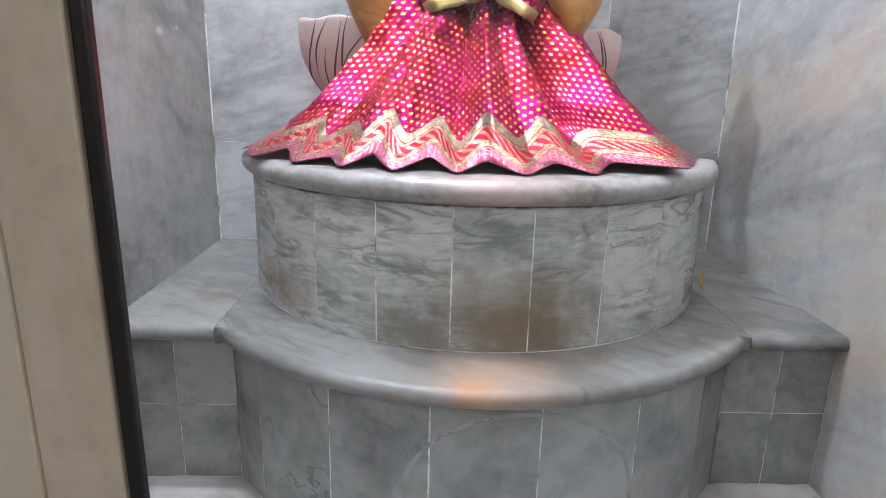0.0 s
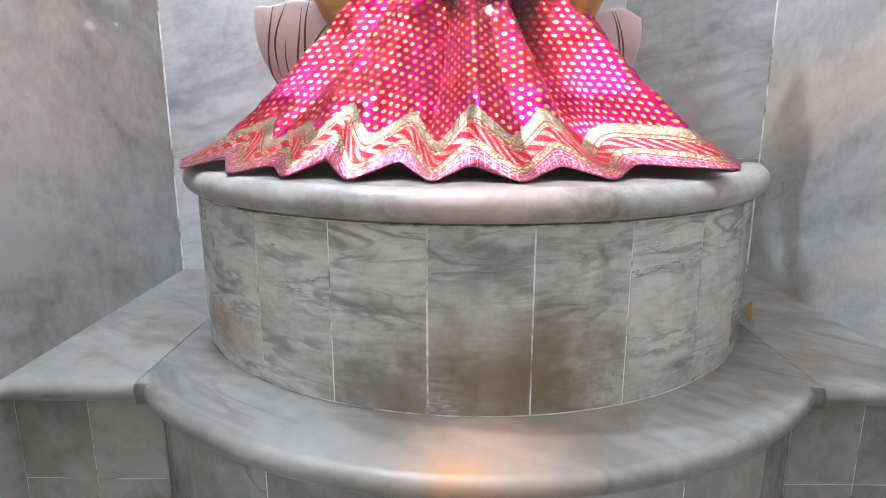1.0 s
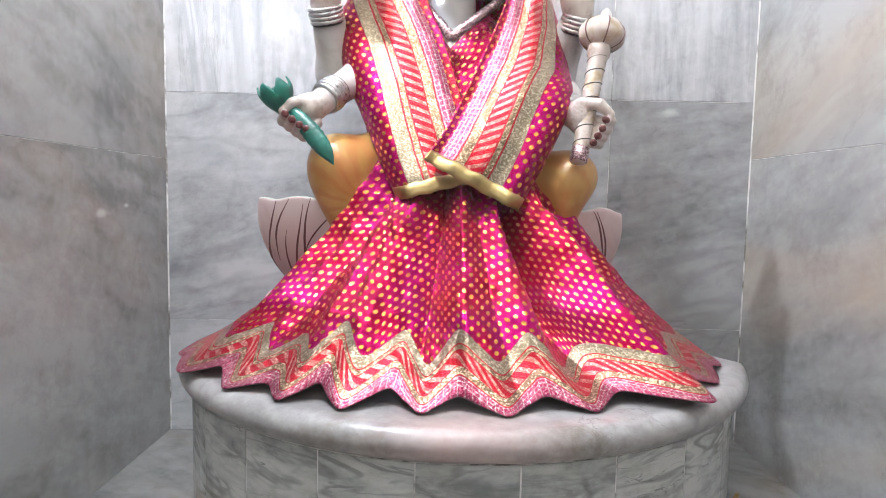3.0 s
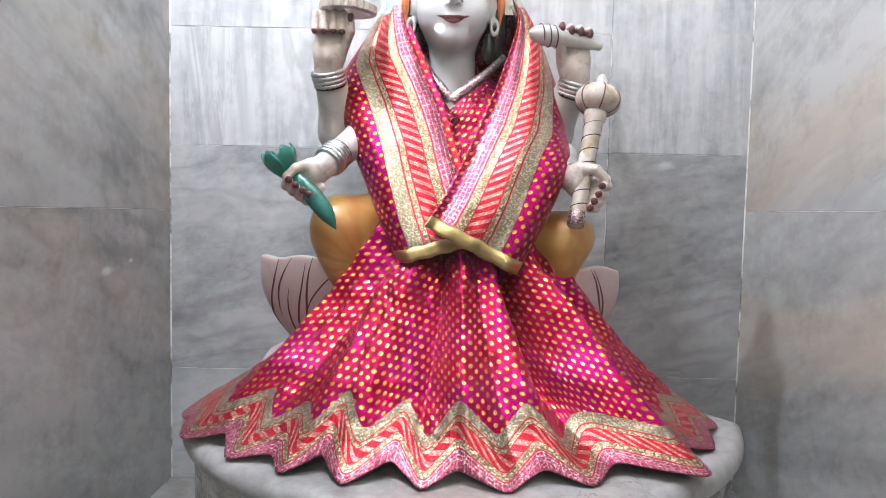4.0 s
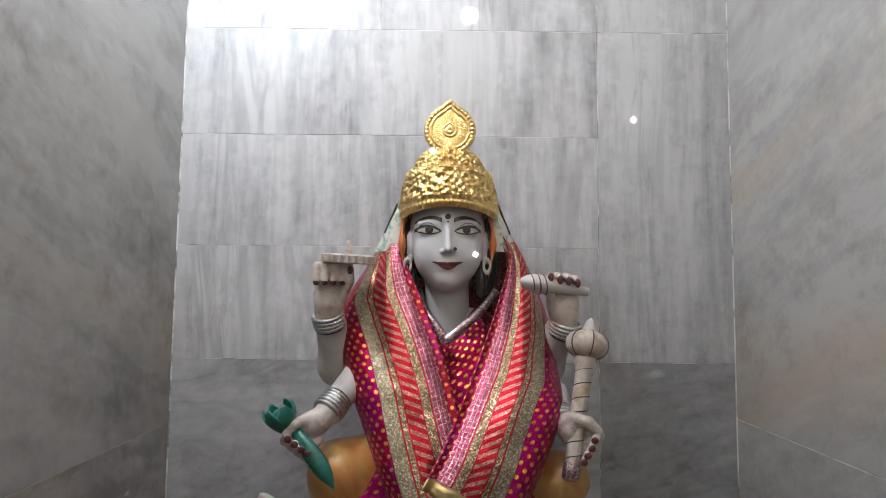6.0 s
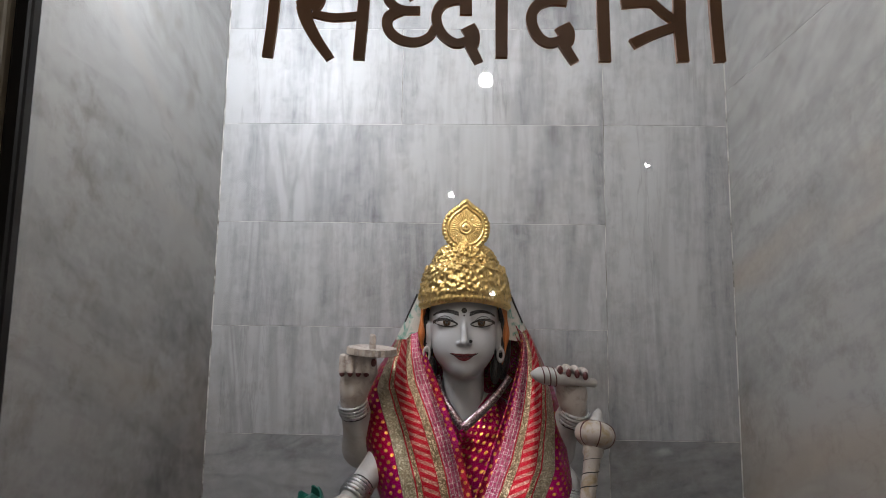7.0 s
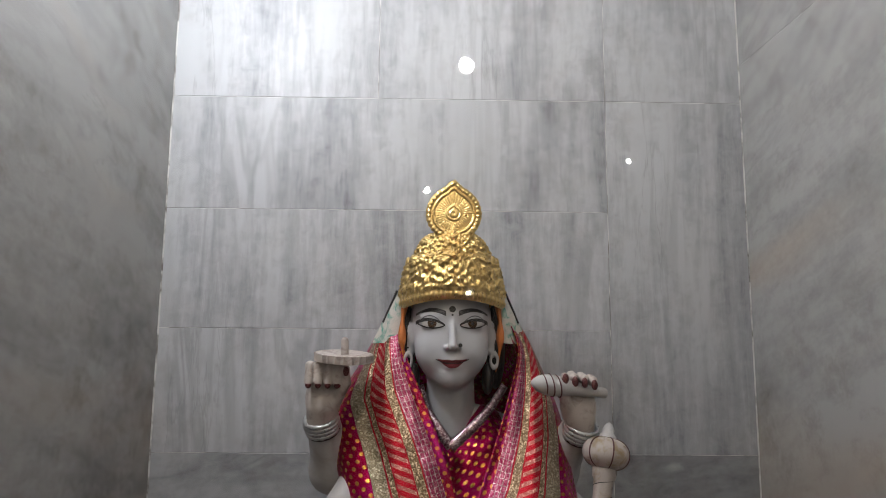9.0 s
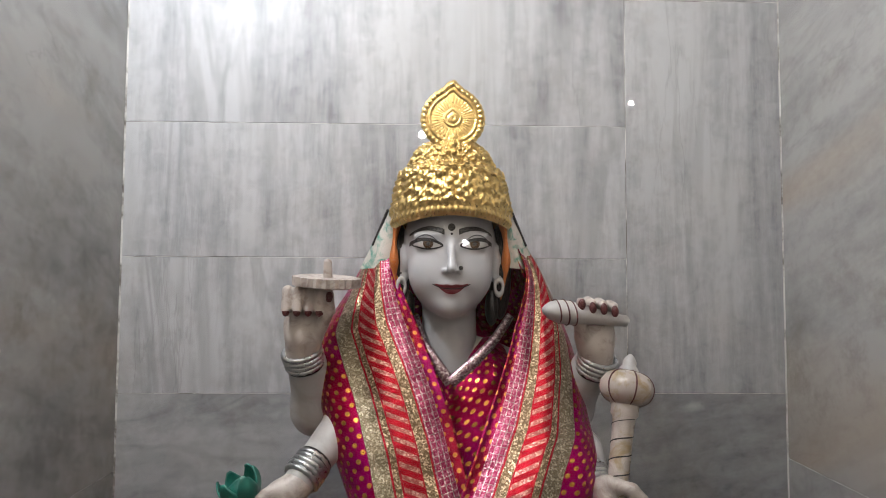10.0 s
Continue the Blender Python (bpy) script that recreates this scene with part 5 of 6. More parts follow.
# ---- crown ----
def relief(a, z, seed=4):
    """Height of the embossed scrolls and rosettes at angle-length a and height z, both in metres."""
    h = np.zeros(a.shape)
    for cell, amp, sd in ((0.0165, 1.0, seed), (0.0080, 0.55, seed + 1)):
        gx, gz = np.floor(a / cell), np.floor(z / cell)
        best = np.full(a.shape, 9.0)
        for dx in (-1, 0, 1):
            for dz in (-1, 0, 1):
                ix, iz = gx + dx, gz + dz
                hsh = np.abs(np.sin(ix * 127.1 + iz * 311.7 + sd * 74.7) * 43758.5453) % 1.0
                hs2 = np.abs(np.sin(ix * 269.5 + iz * 183.3 + sd * 11.3) * 24634.6345) % 1.0
                d = np.hypot(a - (ix + 0.05 + 0.9 * hsh) * cell, z - (iz + 0.05 + 0.9 * hs2) * cell) / cell
                best = np.minimum(best, d)
        dome = np.clip(1 - (best / 0.55) ** 2, 0, 1) ** 0.5
        ring = np.exp(-((best - 0.30) / 0.07) ** 2) * 0.35
        h += amp * (dome - ring)
    return h


def crown():
    thing = tagged(new("crown"), "embossed gold crown with leaf-shaped medallion on the statue's head", "crown")
    n, m = 300, 90
    a = np.linspace(0, 2 * math.pi, n)
    t = np.linspace(0, 1, m)
    A, T = np.meshgrid(a, t)
    prof = spline([(0.113, 1.932), (0.117, 1.954), (0.111, 1.985), (0.104, 2.020), (0.098, 2.032), (0.085, 2.045), (0.078, 2.062), (0.066, 2.082), (0.045, 2.098), (0.004, 2.104)], T)
    R, Z = prof[..., 0], prof[..., 1]
    H = relief(A * 0.135, Z * 1.35)
    fade = np.clip((T - 0.10) / 0.05, 0, 1) * np.clip((0.97 - T) / 0.08, 0, 1)
    bead = np.abs(np.sin(A * 34)) ** 0.6 * np.exp(-((T - 0.065) / 0.035) ** 2)
    front = np.exp(-(np.angle(np.exp(1j * (A + math.pi / 2))) / 0.10) ** 2) * np.clip((T - 0.3) / 0.1, 0, 1)
    fan = np.abs(np.sin((np.angle(np.exp(1j * (A + math.pi / 2))) * 40) + T * 9)) * np.exp(-(np.angle(np.exp(1j * (A + math.pi / 2))) / 0.35) ** 2)
    R = R + fade * (0.0064 * H + 0.0028 * fan) + 0.0055 * bead + 0.006 * front
    side = np.sin(A) * -1
    Zs = Z + 0.019 * np.clip(side, 0, 1) ** 2 * (1 - T) - 0.004 * (1 - T)
    X, Y = -0.031 + R * np.cos(A) * 0.985, 2.298 + R * np.sin(A) * 1.02
    P = np.stack([X, Y, Zs], -1)
    part("band", sheet("band", P, np.stack([A, T], -1), M_GOLD), parent=thing)
    # pointed lobes along the step of the crown
    for k in range(9):
        ang = -math.pi / 2 + (k - 4) * 0.36
        bm = bmesh.new()
        bmesh.ops.create_uvsphere(bm, u_segments=14, v_segments=10, radius=1.0)
        mm = Matrix.Translation((-0.031 + 0.099 * math.cos(ang), 2.298 + 0.099 * math.sin(ang), 2.028)) @ Matrix.Rotation(ang, 4, "Z") @ Matrix.Diagonal((0.007, 0.014, 0.017, 1))
        bmesh.ops.transform(bm, matrix=mm, verts=bm.verts)
        part("lobe", bm, M_GOLD, thing, smooth=True)
    # medallion
    nr, na = 46, 140
    r, an = np.meshgrid(np.linspace(0, 1, nr), np.linspace(0, 2 * math.pi, na))
    d = np.angle(np.exp(1j * (an - math.pi / 2)))
    edge = 0.0605 * (1 + 0.21 * np.exp(-(d / 0.20) ** 2) + 0.05 * np.exp(-(d / 0.55) ** 2))
    edge = edge * (1 + 0.012 * np.sin(an * 30))
    hgt = 0.007 * np.exp(-(r / 0.13) ** 2) - 0.006 * np.exp(-(r / 0.07) ** 2)
    hgt += 0.0028 * np.exp(-((r - 0.24) / 0.03) ** 2)
    hgt += 0.0013 * np.abs(np.sin(an * 19)) * np.exp(-((r - 0.50) / 0.19) ** 2)
    hgt += 0.0035 * np.exp(-((r - 0.74) / 0.035) ** 2)
    hgt += 0.0045 * np.abs(np.sin(an * 17)) ** 0.7 * np.exp(-((r - 0.90) / 0.06) ** 2)
    x, z = edge * r * np.cos(an), edge * r * np.sin(an)
    cyl = 0.10 * x ** 2 / 0.06
    front = np.stack([-0.030 + x, 2.243 - hgt + cyl + (z * 0.12), 2.136 + z], -1)
    me = sheet("medallion", front, np.stack([r, an], -1), M_GOLD)
    ob = part("medallion", me, parent=thing, label="embossed leaf-shaped gold medallion")
    thicken(ob, 0.003)
    # stem between band and medallion
    part("neck", lathe([(0.030, 2.070), (0.022, 2.085), (0.020, 2.10), (0.015, 2.12)], 20, None, Matrix.Translation((-0.031, 2.255, 0))), M_GOLD, thing, smooth=True)
    return thing


crown()


# ---- head scarf beneath the shawl ----
def head_scarf():
    thing = tagged(new("head_scarf"), "printed white and green head scarf with orange lining", "scarf")
    for name, mat, r0, y0, w, z0, z1, lab in (("lining", M_SCARF_ORANGE, 0.106, 2.262, 0.016, 1.962, 1.795, "orange cloth edge"),):
        for s in (-1, 1):
            t = np.linspace(0, 1, 26)
            pts = spline([(HX + s * (r0 - 0.008), y0 + 0.025, z0), (HX + s * r0, y0 + 0.010, z0 + (z1 - z0) * 0.35), (HX + s * (r0 - 0.001), y0 + 0.004, z0 + (z1 - z0) * 0.7), (HX + s * (r0 - 0.010), y0 + 0.004, z1)], t)
            ring = np.linspace(0, 2 * math.pi, 10, endpoint=False)
            fat = (0.75 + 0.25 * np.sin(t * 15)) * np.clip((1.02 - t) * 2.2, 0.05, 1)
            P = np.stack([pts + np.array([w * math.cos(b) * 0.55, w * math.sin(b), 0]) * fat[:, None] for b in [*ring, ring[0]]], 1)
            part(name, sheet(name, P, np.zeros((*P.shape[:2], 2)), mat), parent=thing, label=lab)
    # printed cloth spreading from under the crown into the shawl
    for s in (-1, 1):
        t, q = np.meshgrid(np.linspace(0, 1, 24), np.linspace(0, 1, 14), indexing="ij")
        inner, outer = 0.098 + 0.006 * t, 0.124 + 0.052 * t
        x = HX + s * (inner + (outer - inner) * q)
        y = 2.284 + 0.030 * q ** 2 - 0.006 * np.sin(math.pi * q) + 0.002 * np.sin(q * 9 + t * 7)
        z = 1.972 - 0.115 * t - 0.004 * q
        part("scarf_edge", sheet("scarf_edge", np.stack([x, y, z], -1), np.zeros((24, 14, 2)), M_SCARF), parent=thing, label="white cloth printed with green")
    # beaded cord along the veil
    for s in (-1, 1):
        bm = bmesh.new()
        for k in range(15):
            f = k / 14
            c = (HX + s * (0.122 + 0.028 * f), 2.302 + 0.004 * f, 1.968 - 0.066 * f)
            bmesh.ops.create_icosphere(bm, subdivisions=1, radius=0.0034, matrix=Matrix.Translation(c))
        part("bead_cord", bm, M_INK, thing, "dark beaded cord", smooth=True)


head_scarf()


# ---- things held in the four stone fists ----
def disc():
    thing = tagged(new("discus"), "carved stone discus with notched rim held on a raised finger", "discus")
    n = 48
    bm = bmesh.new()
    rows = []
    for r, z in ((0.012, 0.003), (0.040, 0.008), (0.046, 0.010), (0.057, 0.0075), (0.057, -0.0075), (0.046, -0.010), (0.040, -0.008), (0.012, -0.003)):
        ring = []
        for i in range(n):
            a = 2 * math.pi * i / n
            rr = r + (0.0026 * (1 if i % 2 else -1) if r > 0.055 else 0)
            ring.append(bm.verts.new((rr * math.cos(a), rr * math.sin(a), z)))
        rows.append(ring)
    rows.append(rows[0])
    for a, b in zip(rows, rows[1:]):
        for i in range(n):
            bm.faces.new((a[i], a[(i + 1) % n], b[(i + 1) % n], b[i]))
    ob = part("plate", bm, M_HAND, thing)
    thing.matrix_world = pose(-0.251, 2.178, 1.829, 4, 3, 0)


disc()


def conch():
    thing = tagged(new("conch_shell"), "carved white stone conch shell held sideways in raised fist", "conch")
    m = pose(0.205, 2.168, 1.772, 0, 98, 6)
    n = 26
    bm = bmesh.new()
    rows = []
    prof = [(0.004, -0.084), (0.010, -0.080), (0.019, -0.070), (0.0255, -0.052), (0.0265, -0.035), (0.023, -0.015), (0.018, 0.010), (0.0145, 0.035), (0.012, 0.058), (0.0125, 0.068), (0.010, 0.071), (0.003, 0.071)]
    for k, (r, z) in enumerate(prof):
        rows.append([bm.verts.new(m @ Vector((r * 0.8 * math.cos(2 * math.pi * i / n) * (1 + 0.05 * math.sin(2 * math.pi * i / n * 2 + k)), r * math.sin(2 * math.pi * i / n), z))) for i in range(n)])
    for a, b in zip(rows, rows[1:]):
        for i in range(n):
            bm.faces.new((a[i], a[(i + 1) % n], b[(i + 1) % n], b[i]))
    bm.faces.new(rows[0][::-1])
    bm.faces.new(rows[-1])
    part("shell", bm, M_STONE, thing, smooth=True)
    for z, r in ((-0.058, 0.0250), (-0.044, 0.0272), (-0.030, 0.0264)):
        bm = bmesh.new()
        ring = [[bm.verts.new(m @ Vector(((r + 0.0012 * math.cos(b)) * 0.8 * math.cos(a), (r + 0.0012 * math.cos(b)) * math.sin(a), z + 0.0014 * math.sin(b) + 0.006 * math.cos(a)))) for b in (0, 1.57, 3.14, 4.71)] for a in [2 * math.pi * i / 30 for i in range(30)]]
        for i in range(30):
            p, q = ring[i], ring[(i + 1) % 30]
            for k in range(4):
                bm.faces.new((p[k], p[(k + 1) % 4], q[(k + 1) % 4], q[k]))
        part("painted_line", bm, M_MAROON, thing)


conch()


def helix(bm, m, r0, r1, z0, z1, turns, thick):
    prev = None
    steps = int(turns * 26)
    for i in range(steps + 1):
        f = i / steps
        a = f * turns * 2 * math.pi
        r = r0 + (r1 - r0) * f
        z = z0 + (z1 - z0) * f
        ring = [bm.verts.new(m @ Vector(((r + thick * math.cos(b)) * math.cos(a), (r + thick * math.cos(b)) * math.sin(a), z + thick * math.sin(b)))) for b in (0, 1.57, 3.14, 4.71)]
        if prev:
            for k in range(4):
                bm.faces.new((prev[k], prev[(k + 1) % 4], ring[(k + 1) % 4], ring[k]))
        prev = ring
    return bm


def mace():
    thing = tagged(new("mace"), "cream painted stone mace with dark spiral lines held upright", "mace")
    foot, top = Vector((0.213, 2.082, 1.388)), Vector((0.268, 2.160, 1.648))
    q = (top - foot).to_track_quat("Z", "Y").to_matrix().to_4x4()
    m = Matrix.Translation(foot) @ q
    L = (top - foot).length
    part("shaft", lathe([(0.008, -0.002), (0.014, 0.0), (0.0155, 0.004), (0.0155, 0.05), (0.0165, 0.10), (0.0175, L * 0.70), (0.019, L * 0.82), (0.023, L * 0.84), (0.023, L * 0.90), (0.018, L * 0.92)], 24, None, m), M_MACE, thing, smooth=True)
    part("ferrule", lathe([(0.0162, 0.002), (0.0172, 0.004), (0.0172, 0.030), (0.0162, 0.032)], 24, None, m), M_SEQUIN, thing, "silver tip", smooth=True)
    part("painted_line", helix(bmesh.new(), m, 0.0155, 0.0183, 0.035, L * 0.82, 6.5, 0.0011), M_INK, thing)
    h = Matrix.Translation(top) @ pose(0, 0, 0, -14, 12, 0)
    bm = bmesh.new()
    n, mm = 36, 14
    rows = []
    for j in range(mm + 1):
        b = math.pi * j / mm - math.pi / 2
        rows.append([bm.verts.new(h @ Vector((0.046 * math.cos(b) ** 0.75 * math.cos(a) * (1 + 0.022 * math.cos(6 * a)), 0.046 * math.cos(b) ** 0.75 * math.sin(a) * (1 + 0.022 * math.cos(6 * a)), 0.031 * math.sin(b)))) for a in [2 * math.pi * i / n for i in range(n)]] if 0 < j < mm else [bm.verts.new(h @ Vector((0, 0, 0.031 * math.sin(b))))])
    for a, b in zip(rows, rows[1:]):
        for i in range(n):
            f = [a[i % len(a)], a[(i + 1) % len(a)], b[(i + 1) % len(b)], b[i % len(b)]]
            bm.faces.new(list(dict.fromkeys(f)))
    head_part = part("head", bm, M_MACE, thing, "ribbed rounded head", smooth=True)
    for k in range(6):
        bm = bmesh.new()
        a = math.pi / 6 + k * math.pi / 3
        prev = None
        for j in range(15):
            b = math.pi * (0.06 + 0.88 * j / 14) - math.pi / 2
            for_r = 0.0465 * max(math.cos(b), 0.0) ** 0.75 * (1 + 0.022 * math.cos(6 * a))
            c = Vector((for_r * math.cos(a), for_r * math.sin(a), 0.0315 * math.sin(b)))
            s = Vector((-math.sin(a), math.cos(a), 0)) * 0.0011
            o = Vector((math.cos(a), math.sin(a), 0.3)) * 0.0008
            ring = [bm.verts.new(h @ (c + w)) for w in (s + o, -s + o, -s - o, s - o)]
            if prev:
                for i in range(4):
                    bm.faces.new((prev[i], prev[(i + 1) % 4], ring[(i + 1) % 4], ring[i]))
            prev = ring
        part("painted_line", bm, M_MAROON, head_part)
    part("knob", lathe([(0.018, 0.024), (0.016, 0.034), (0.011, 0.040), (0.012, 0.046), (0.008, 0.054), (0.002, 0.060)], 20, None, h), M_STONE, thing, smooth=True)


mace()


def lotus_bud():
    thing = tagged(new("lotus_bud"), "dark green painted stone lotus bud with tapering stem", "flower bud")
    c, axis = Vector((-0.352, 2.088, 1.478)), Vector((-0.42, -0.15, 1.0)).normalized()
    q = axis.to_track_quat("Z", "Y").to_matrix().to_4x4()
    m = Matrix.Translation(c) @ q
    part("heart", lathe([(0.006, 0.0), (0.020, 0.010), (0.024, 0.024), (0.018, 0.040), (0.006, 0.046)], 18, None, m), M_GREEN, thing, smooth=True)
    for k in range(6):
        a0 = k * math.pi / 3 + 0.3
        t, w = np.linspace(0, 1, 12), np.linspace(-1, 1, 9)
        T, W = np.meshgrid(t, w, indexing="ij")
        half = 0.66 * np.sin(np.pi * np.clip(T * 0.80 + 0.12, 0, 1)) ** 0.8 * np.clip(1.5 - T * 1.0, 0, 1)
        r = 0.009 + 0.024 * np.sin(np.pi * np.clip(T * 0.62 + 0.02, 0, 1)) - 0.002 * T ** 3
        ang = a0 + W * half
        loc = np.stack([r * np.cos(ang), r * np.sin(ang), 0.058 * T - 0.002 + 0 * W], -1)
        P = np.array([[list(m @ Vector(v)) for v in row] for row in loc])
        ob = part("petal", sheet("petal", P, np.zeros((12, 9, 2)), M_GREEN), parent=thing)
        thicken(ob, 0.003)
    # stem running down past the fingers to a leaf-like point
    pts = spline([(-0.345, 2.090, 1.482), (-0.318, 2.074, 1.460), (-0.292, 2.064, 1.432), (-0.268, 2.058, 1.402), (-0.250, 2.056, 1.374)], np.linspace(0, 1, 40))
    wid = spline([(0.011,), (0.015,), (0.0185,), (0.015,), (0.001,)], np.linspace(0, 1, 40))[:, 0]
    bm = bmesh.new()
    prev = None
    for i in range(40):
        d = Vector(pts[min(i + 1, 39)] - pts[max(i - 1, 0)]).normalized()
        sx = d.cross(Vector((0, -1, 0))).normalized()
        sy = d.cross(sx)
        ridge = 1 + 0.05 * math.sin(i * 2.1)
        ring = [bm.verts.new(Vector(pts[i]) + (sx * math.cos(b) + sy * math.sin(b) * 0.7) * wid[i] * ridge) for b in [2 * math.pi * k / 14 for k in range(14)]]
        if prev:
            for k in range(14):
                bm.faces.new((prev[k], prev[(k + 1) % 14], ring[(k + 1) % 14], ring[k]))
        prev = ring
    part("stem", bm, M_GREEN, thing, "ribbed green stem with pointed end", smooth=True)


lotus_bud()


# ---- lotus seat ----
def lotus_seat():
    thing = tagged(new("lotus_throne"), "pale pink painted stone lotus seat with maroon lines on petals", "seat")
    part("core", lathe([(0.25, DRUM_TOP), (0.27, DRUM_TOP + 0.02), (0.22, 1.09), (0.20, 1.16), (0.10, 1.20)], 40, None, Matrix.Translation((-0.05, 2.255, 0))), M_PETAL, thing, smooth=True)
    for ang, sc, z1, bx, by in ((-30, 1.06, 1.312, -0.153, 2.43), (30, 0.86, 1.300, 0.096, 2.40), (-108, 0.78, 1.27, -0.04, 2.315), (108, 0.72, 1.26, -0.012, 2.315)):
        a = radians(ang)
        out = np.array([math.sin(a), -math.cos(a) * 0.65, 0.0])
        tan = np.array([math.cos(a), math.sin(a) * 0.65, 0.0])
        t, w = np.linspace(0, 1, 26), np.linspace(-1, 1, 15)
        T, W = np.meshgrid(t, w, indexing="ij")
        r = (0.240 + 0.165 * np.sin(T * math.pi / 2 * 0.98) ** 0.9 - 0.0 * T) * sc
        half = (1.22 if abs(ang) < 60 else 1.0) * (0.030 + 0.062 * np.sin(np.pi * np.clip(0.05 + T * 0.62, 0, 1)))
        cup = -0.030 * W ** 2
        base = np.array([bx, by, 0])
        top = 1.045 + (z1 - 1.045) * T
        P = base + out * (r + cup)[..., None] + tan * (half * W)[..., None] + np.stack([0 * T, 0 * T, top - 0.006 * T * np.abs(W) ** 1.5 + 0.004 * np.sin(W * 5) * T ** 6], -1)
        ob = part("petal", sheet("petal", P, np.zeros((26, 15, 2)), M_PETAL), parent=thing)
        thicken(ob, 0.016)
        ob.data.materials.append(M_PETAL_LIP)
        ob.modifiers[0].material_offset_rim = 1
        mod = ob.modifiers.new("soft_edge", "BEVEL")
        mod.width, mod.segments, mod.limit_method = 0.004, 2, "ANGLE"
        nrm = np.cross(np.gradient(P, axis=0), np.gradient(P, axis=1))
        nrm /= np.maximum(np.linalg.norm(nrm, axis=-1), 1e-9)[..., None]
        if (nrm[13, 7] @ out) < 0:
            nrm = -nrm
        lines = ((0.05, 0.75, -0.55), (0.15, 0.95, -0.2), (0.35, 1.0, 0.1), (0.10, 0.8, 0.35), (0.3, 0.97, 0.62), (0.45, 0.99, -0.8), (0.5, 0.985, -0.45), (0.55, 0.98, 0.45), (0.25, 0.9, -0.95))
        for t0, t1, w0 in lines:
            bm = bmesh.new()
            prev = None
            for i in range(16):
                f = i / 15
                tt = t0 + (t1 - t0) * f
                ww = min(max(w0 + (0.75 * f - 0.25) * (1 if bx < 0 else -1) + 0.07 * math.sin(f * 4 + w0 * 9), -0.97), 0.97)
                ti, wi = tt * 25, (ww + 1) * 7
                i0, j0 = min(int(ti), 24), min(max(int(wi), 0), 13)
                fi, fj = ti - i0, wi - j0
                c = P[i0, j0] * (1 - fi) * (1 - fj) + P[i0 + 1, j0] * fi * (1 - fj) + P[i0, j0 + 1] * (1 - fi) * fj + P[i0 + 1, j0 + 1] * fi * fj
                nn = nrm[i0, j0]
                c = c + nn * 0.0082
                thick = 0.0024 * math.sin(math.pi * min(max(f, 0.03), 0.97)) + 0.0003
                tv = np.cross(nn, P[i0 + 1, j0] - P[i0, j0])
                tv /= np.linalg.norm(tv)
                ring = [bm.verts.new(c + tv * thick + nn * 0.0004), bm.verts.new(c - tv * thick + nn * 0.0004), bm.verts.new(c - tv * thick - nn * 0.001), bm.verts.new(c + tv * thick - nn * 0.001)]
                if prev:
                    for k in range(4):
                        bm.faces.new((prev[k], prev[(k + 1) % 4], ring[(k + 1) % 4], ring[k]))
                prev = ring
            part("painted_line", bm, M_MAROON, ob)
    return thing


THRONE = lotus_seat()


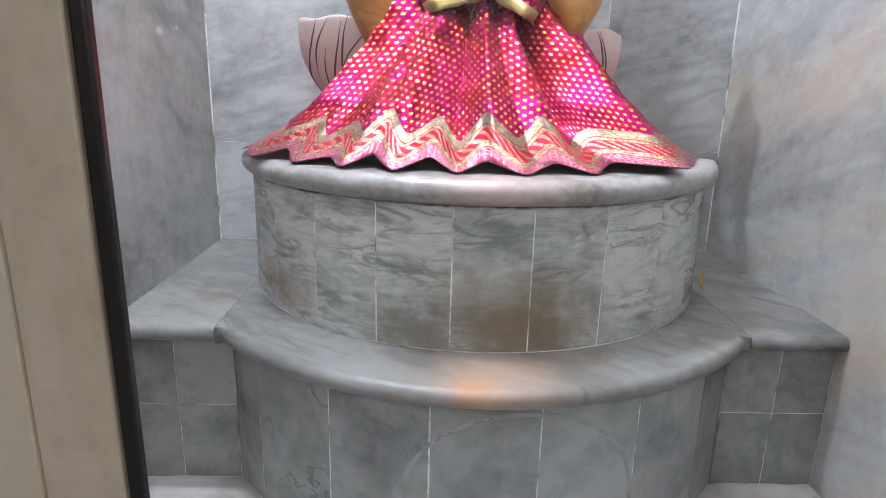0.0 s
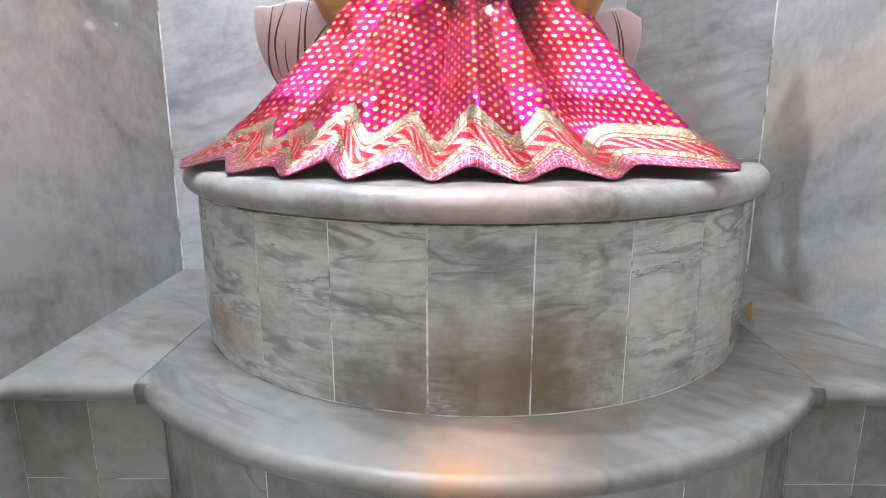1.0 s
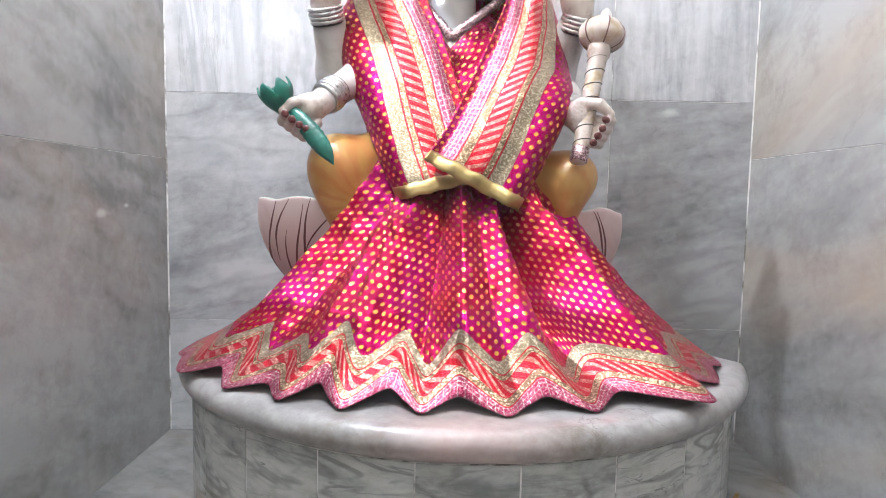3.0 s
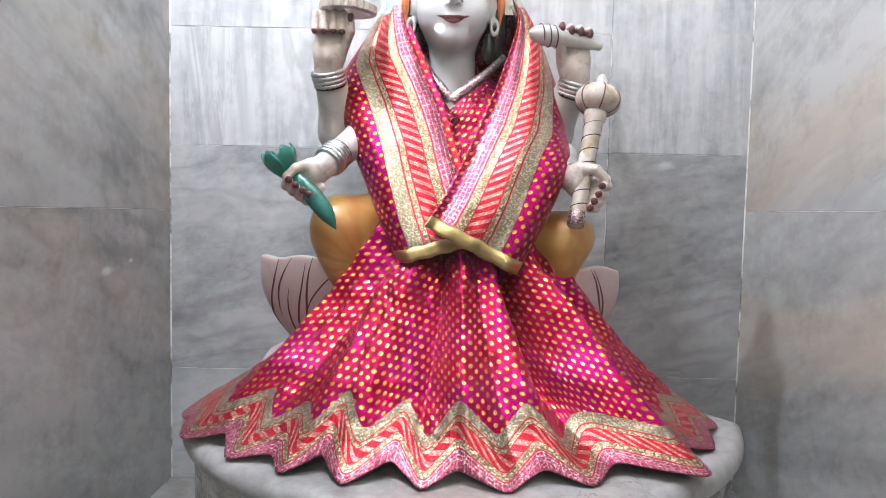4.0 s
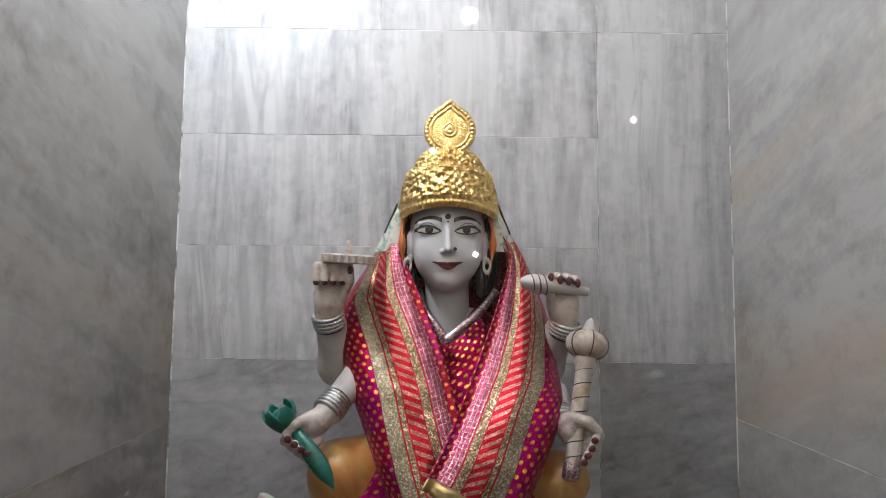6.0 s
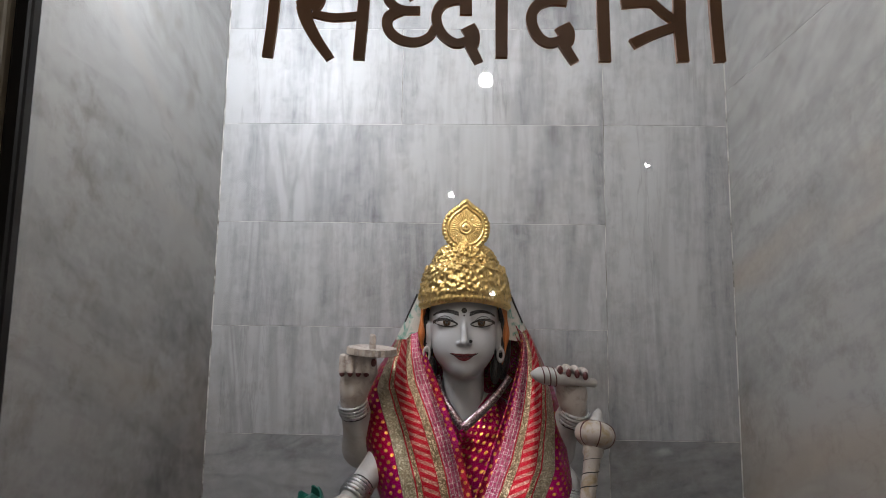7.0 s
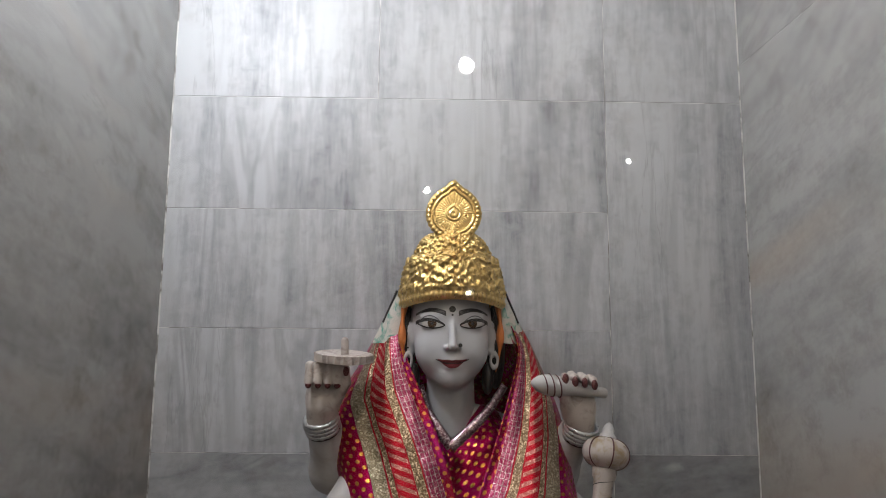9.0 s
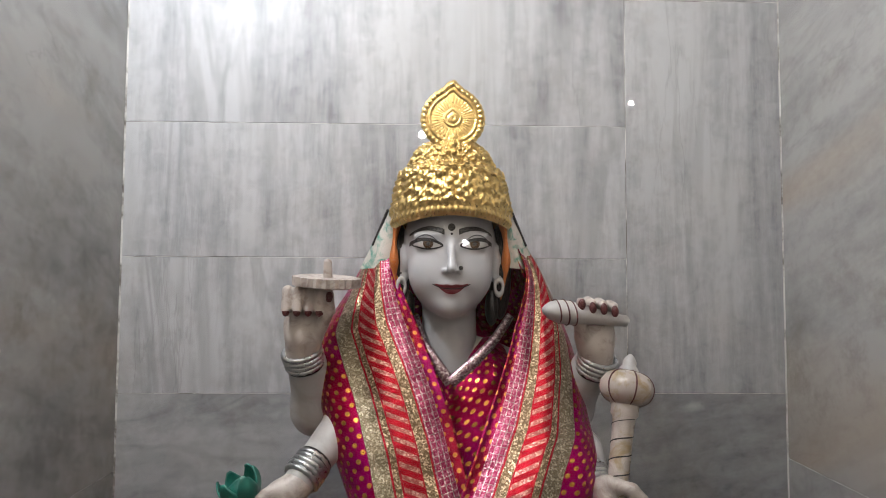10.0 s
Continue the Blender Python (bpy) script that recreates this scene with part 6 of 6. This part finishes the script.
# ---- lower lotus petal beside the skirt, and a dried petal on the ledge ----
def lower_petal(throne):
    """White painted petal that leans out at the foot of the seat, with dark hatching and a blue band."""
    n, k = 22, 16
    u, v = np.meshgrid(np.linspace(0, 1, n), np.linspace(0, 1, k), indexing="ij")
    left = spline([(-0.440, 2.20, 1.010), (-0.446, 2.196, 1.040), (-0.432, 2.200, 1.075), (-0.410, 2.205, 1.105)], v[0])
    right = spline([(-0.255, 2.150, 1.010), (-0.250, 2.150, 1.060), (-0.252, 2.160, 1.110), (-0.290, 2.18, 1.150)], v[0])
    P = left[None] * (1 - u[..., None]) + right[None] * u[..., None]
    P[..., 1] -= 0.022 * np.sin(np.pi * u)
    P[..., 2] += 0.012 * np.sin(np.pi * u) * v
    ob = part("lower_petal", sheet("lower_petal", P, np.zeros((n, k, 2)), M_PETAL), parent=throne, label="white lower petal with grey hatching and blue band")
    thicken(ob, 0.014)

    def at(a, c):
        i, j = min(int(a * (n - 1)), n - 2), min(int(c * (k - 1)), k - 2)
        f, h = a * (n - 1) - i, c * (k - 1) - j
        q = P[i, j] * (1 - f) * (1 - h) + P[i + 1, j] * f * (1 - h) + P[i, j + 1] * (1 - f) * h + P[i + 1, j + 1] * f * h
        return Vector(q) + Vector((-0.0022, -0.0072, 0.0008))

    def strip(name, pts, w, material):
        bm = bmesh.new()
        prev = None
        for i, (x, y) in enumerate(pts):
            c = at(x, y)
            d = (at(*pts[min(i + 1, len(pts) - 1)]) - at(*pts[max(i - 1, 0)])).normalized()
            side = d.cross(Vector((0, -1, 0))).normalized() * w * (0.35 + 0.65 * math.sin(math.pi * (i + 0.5) / len(pts)))
            ring = [bm.verts.new(c + o) for o in (side, side + Vector((0, -0.0006, 0)), -side + Vector((0, -0.0006, 0)), -side)]
            if prev:
                for q in range(4):
                    bm.faces.new((prev[q], prev[(q + 1) % 4], ring[(q + 1) % 4], ring[q]))
            prev = ring
        part(name, bm, material, ob)

    for i in range(7):
        strip("painted_line", [(0.02 + 0.10 * i * f + 0.42 * f, 0.40 + 0.085 * i + 0.06 * f) for f in [q / 12 for q in range(13)] if 0.40 + 0.085 * i + 0.06 * f < 0.97], 0.0013, M_GREYINK)
    strip("painted_band", [(q / 14 * 0.8, 0.30) for q in range(15)], 0.0062, M_BLUE)


lower_petal(THRONE)


def dried_petal():
    u, v = np.meshgrid(np.linspace(-1, 1, 12), np.linspace(0, 1, 14), indexing="ij")
    wdt = 0.010 * np.sin(np.pi * np.clip(v * 0.9 + 0.06, 0, 1))
    P = np.stack([u * wdt, 0.006 * u ** 2 + 0.006 * np.sin(v * 3), v * 0.045], -1)
    ob = new("dried_petal", sheet("dried_petal", P, np.zeros((12, 14, 2)), plain("dry_leaf", (0.36, 0.24, 0.08), 0.7, 0, 60, 0.3)))
    thicken(ob, 0.001)
    ob.matrix_world = pose(0.575, 2.10, LEDGE + 0.001, -12, 8, 30)
    tagged(ob, "small dried yellow-brown petal on the marble ledge", "petal")


dried_petal()
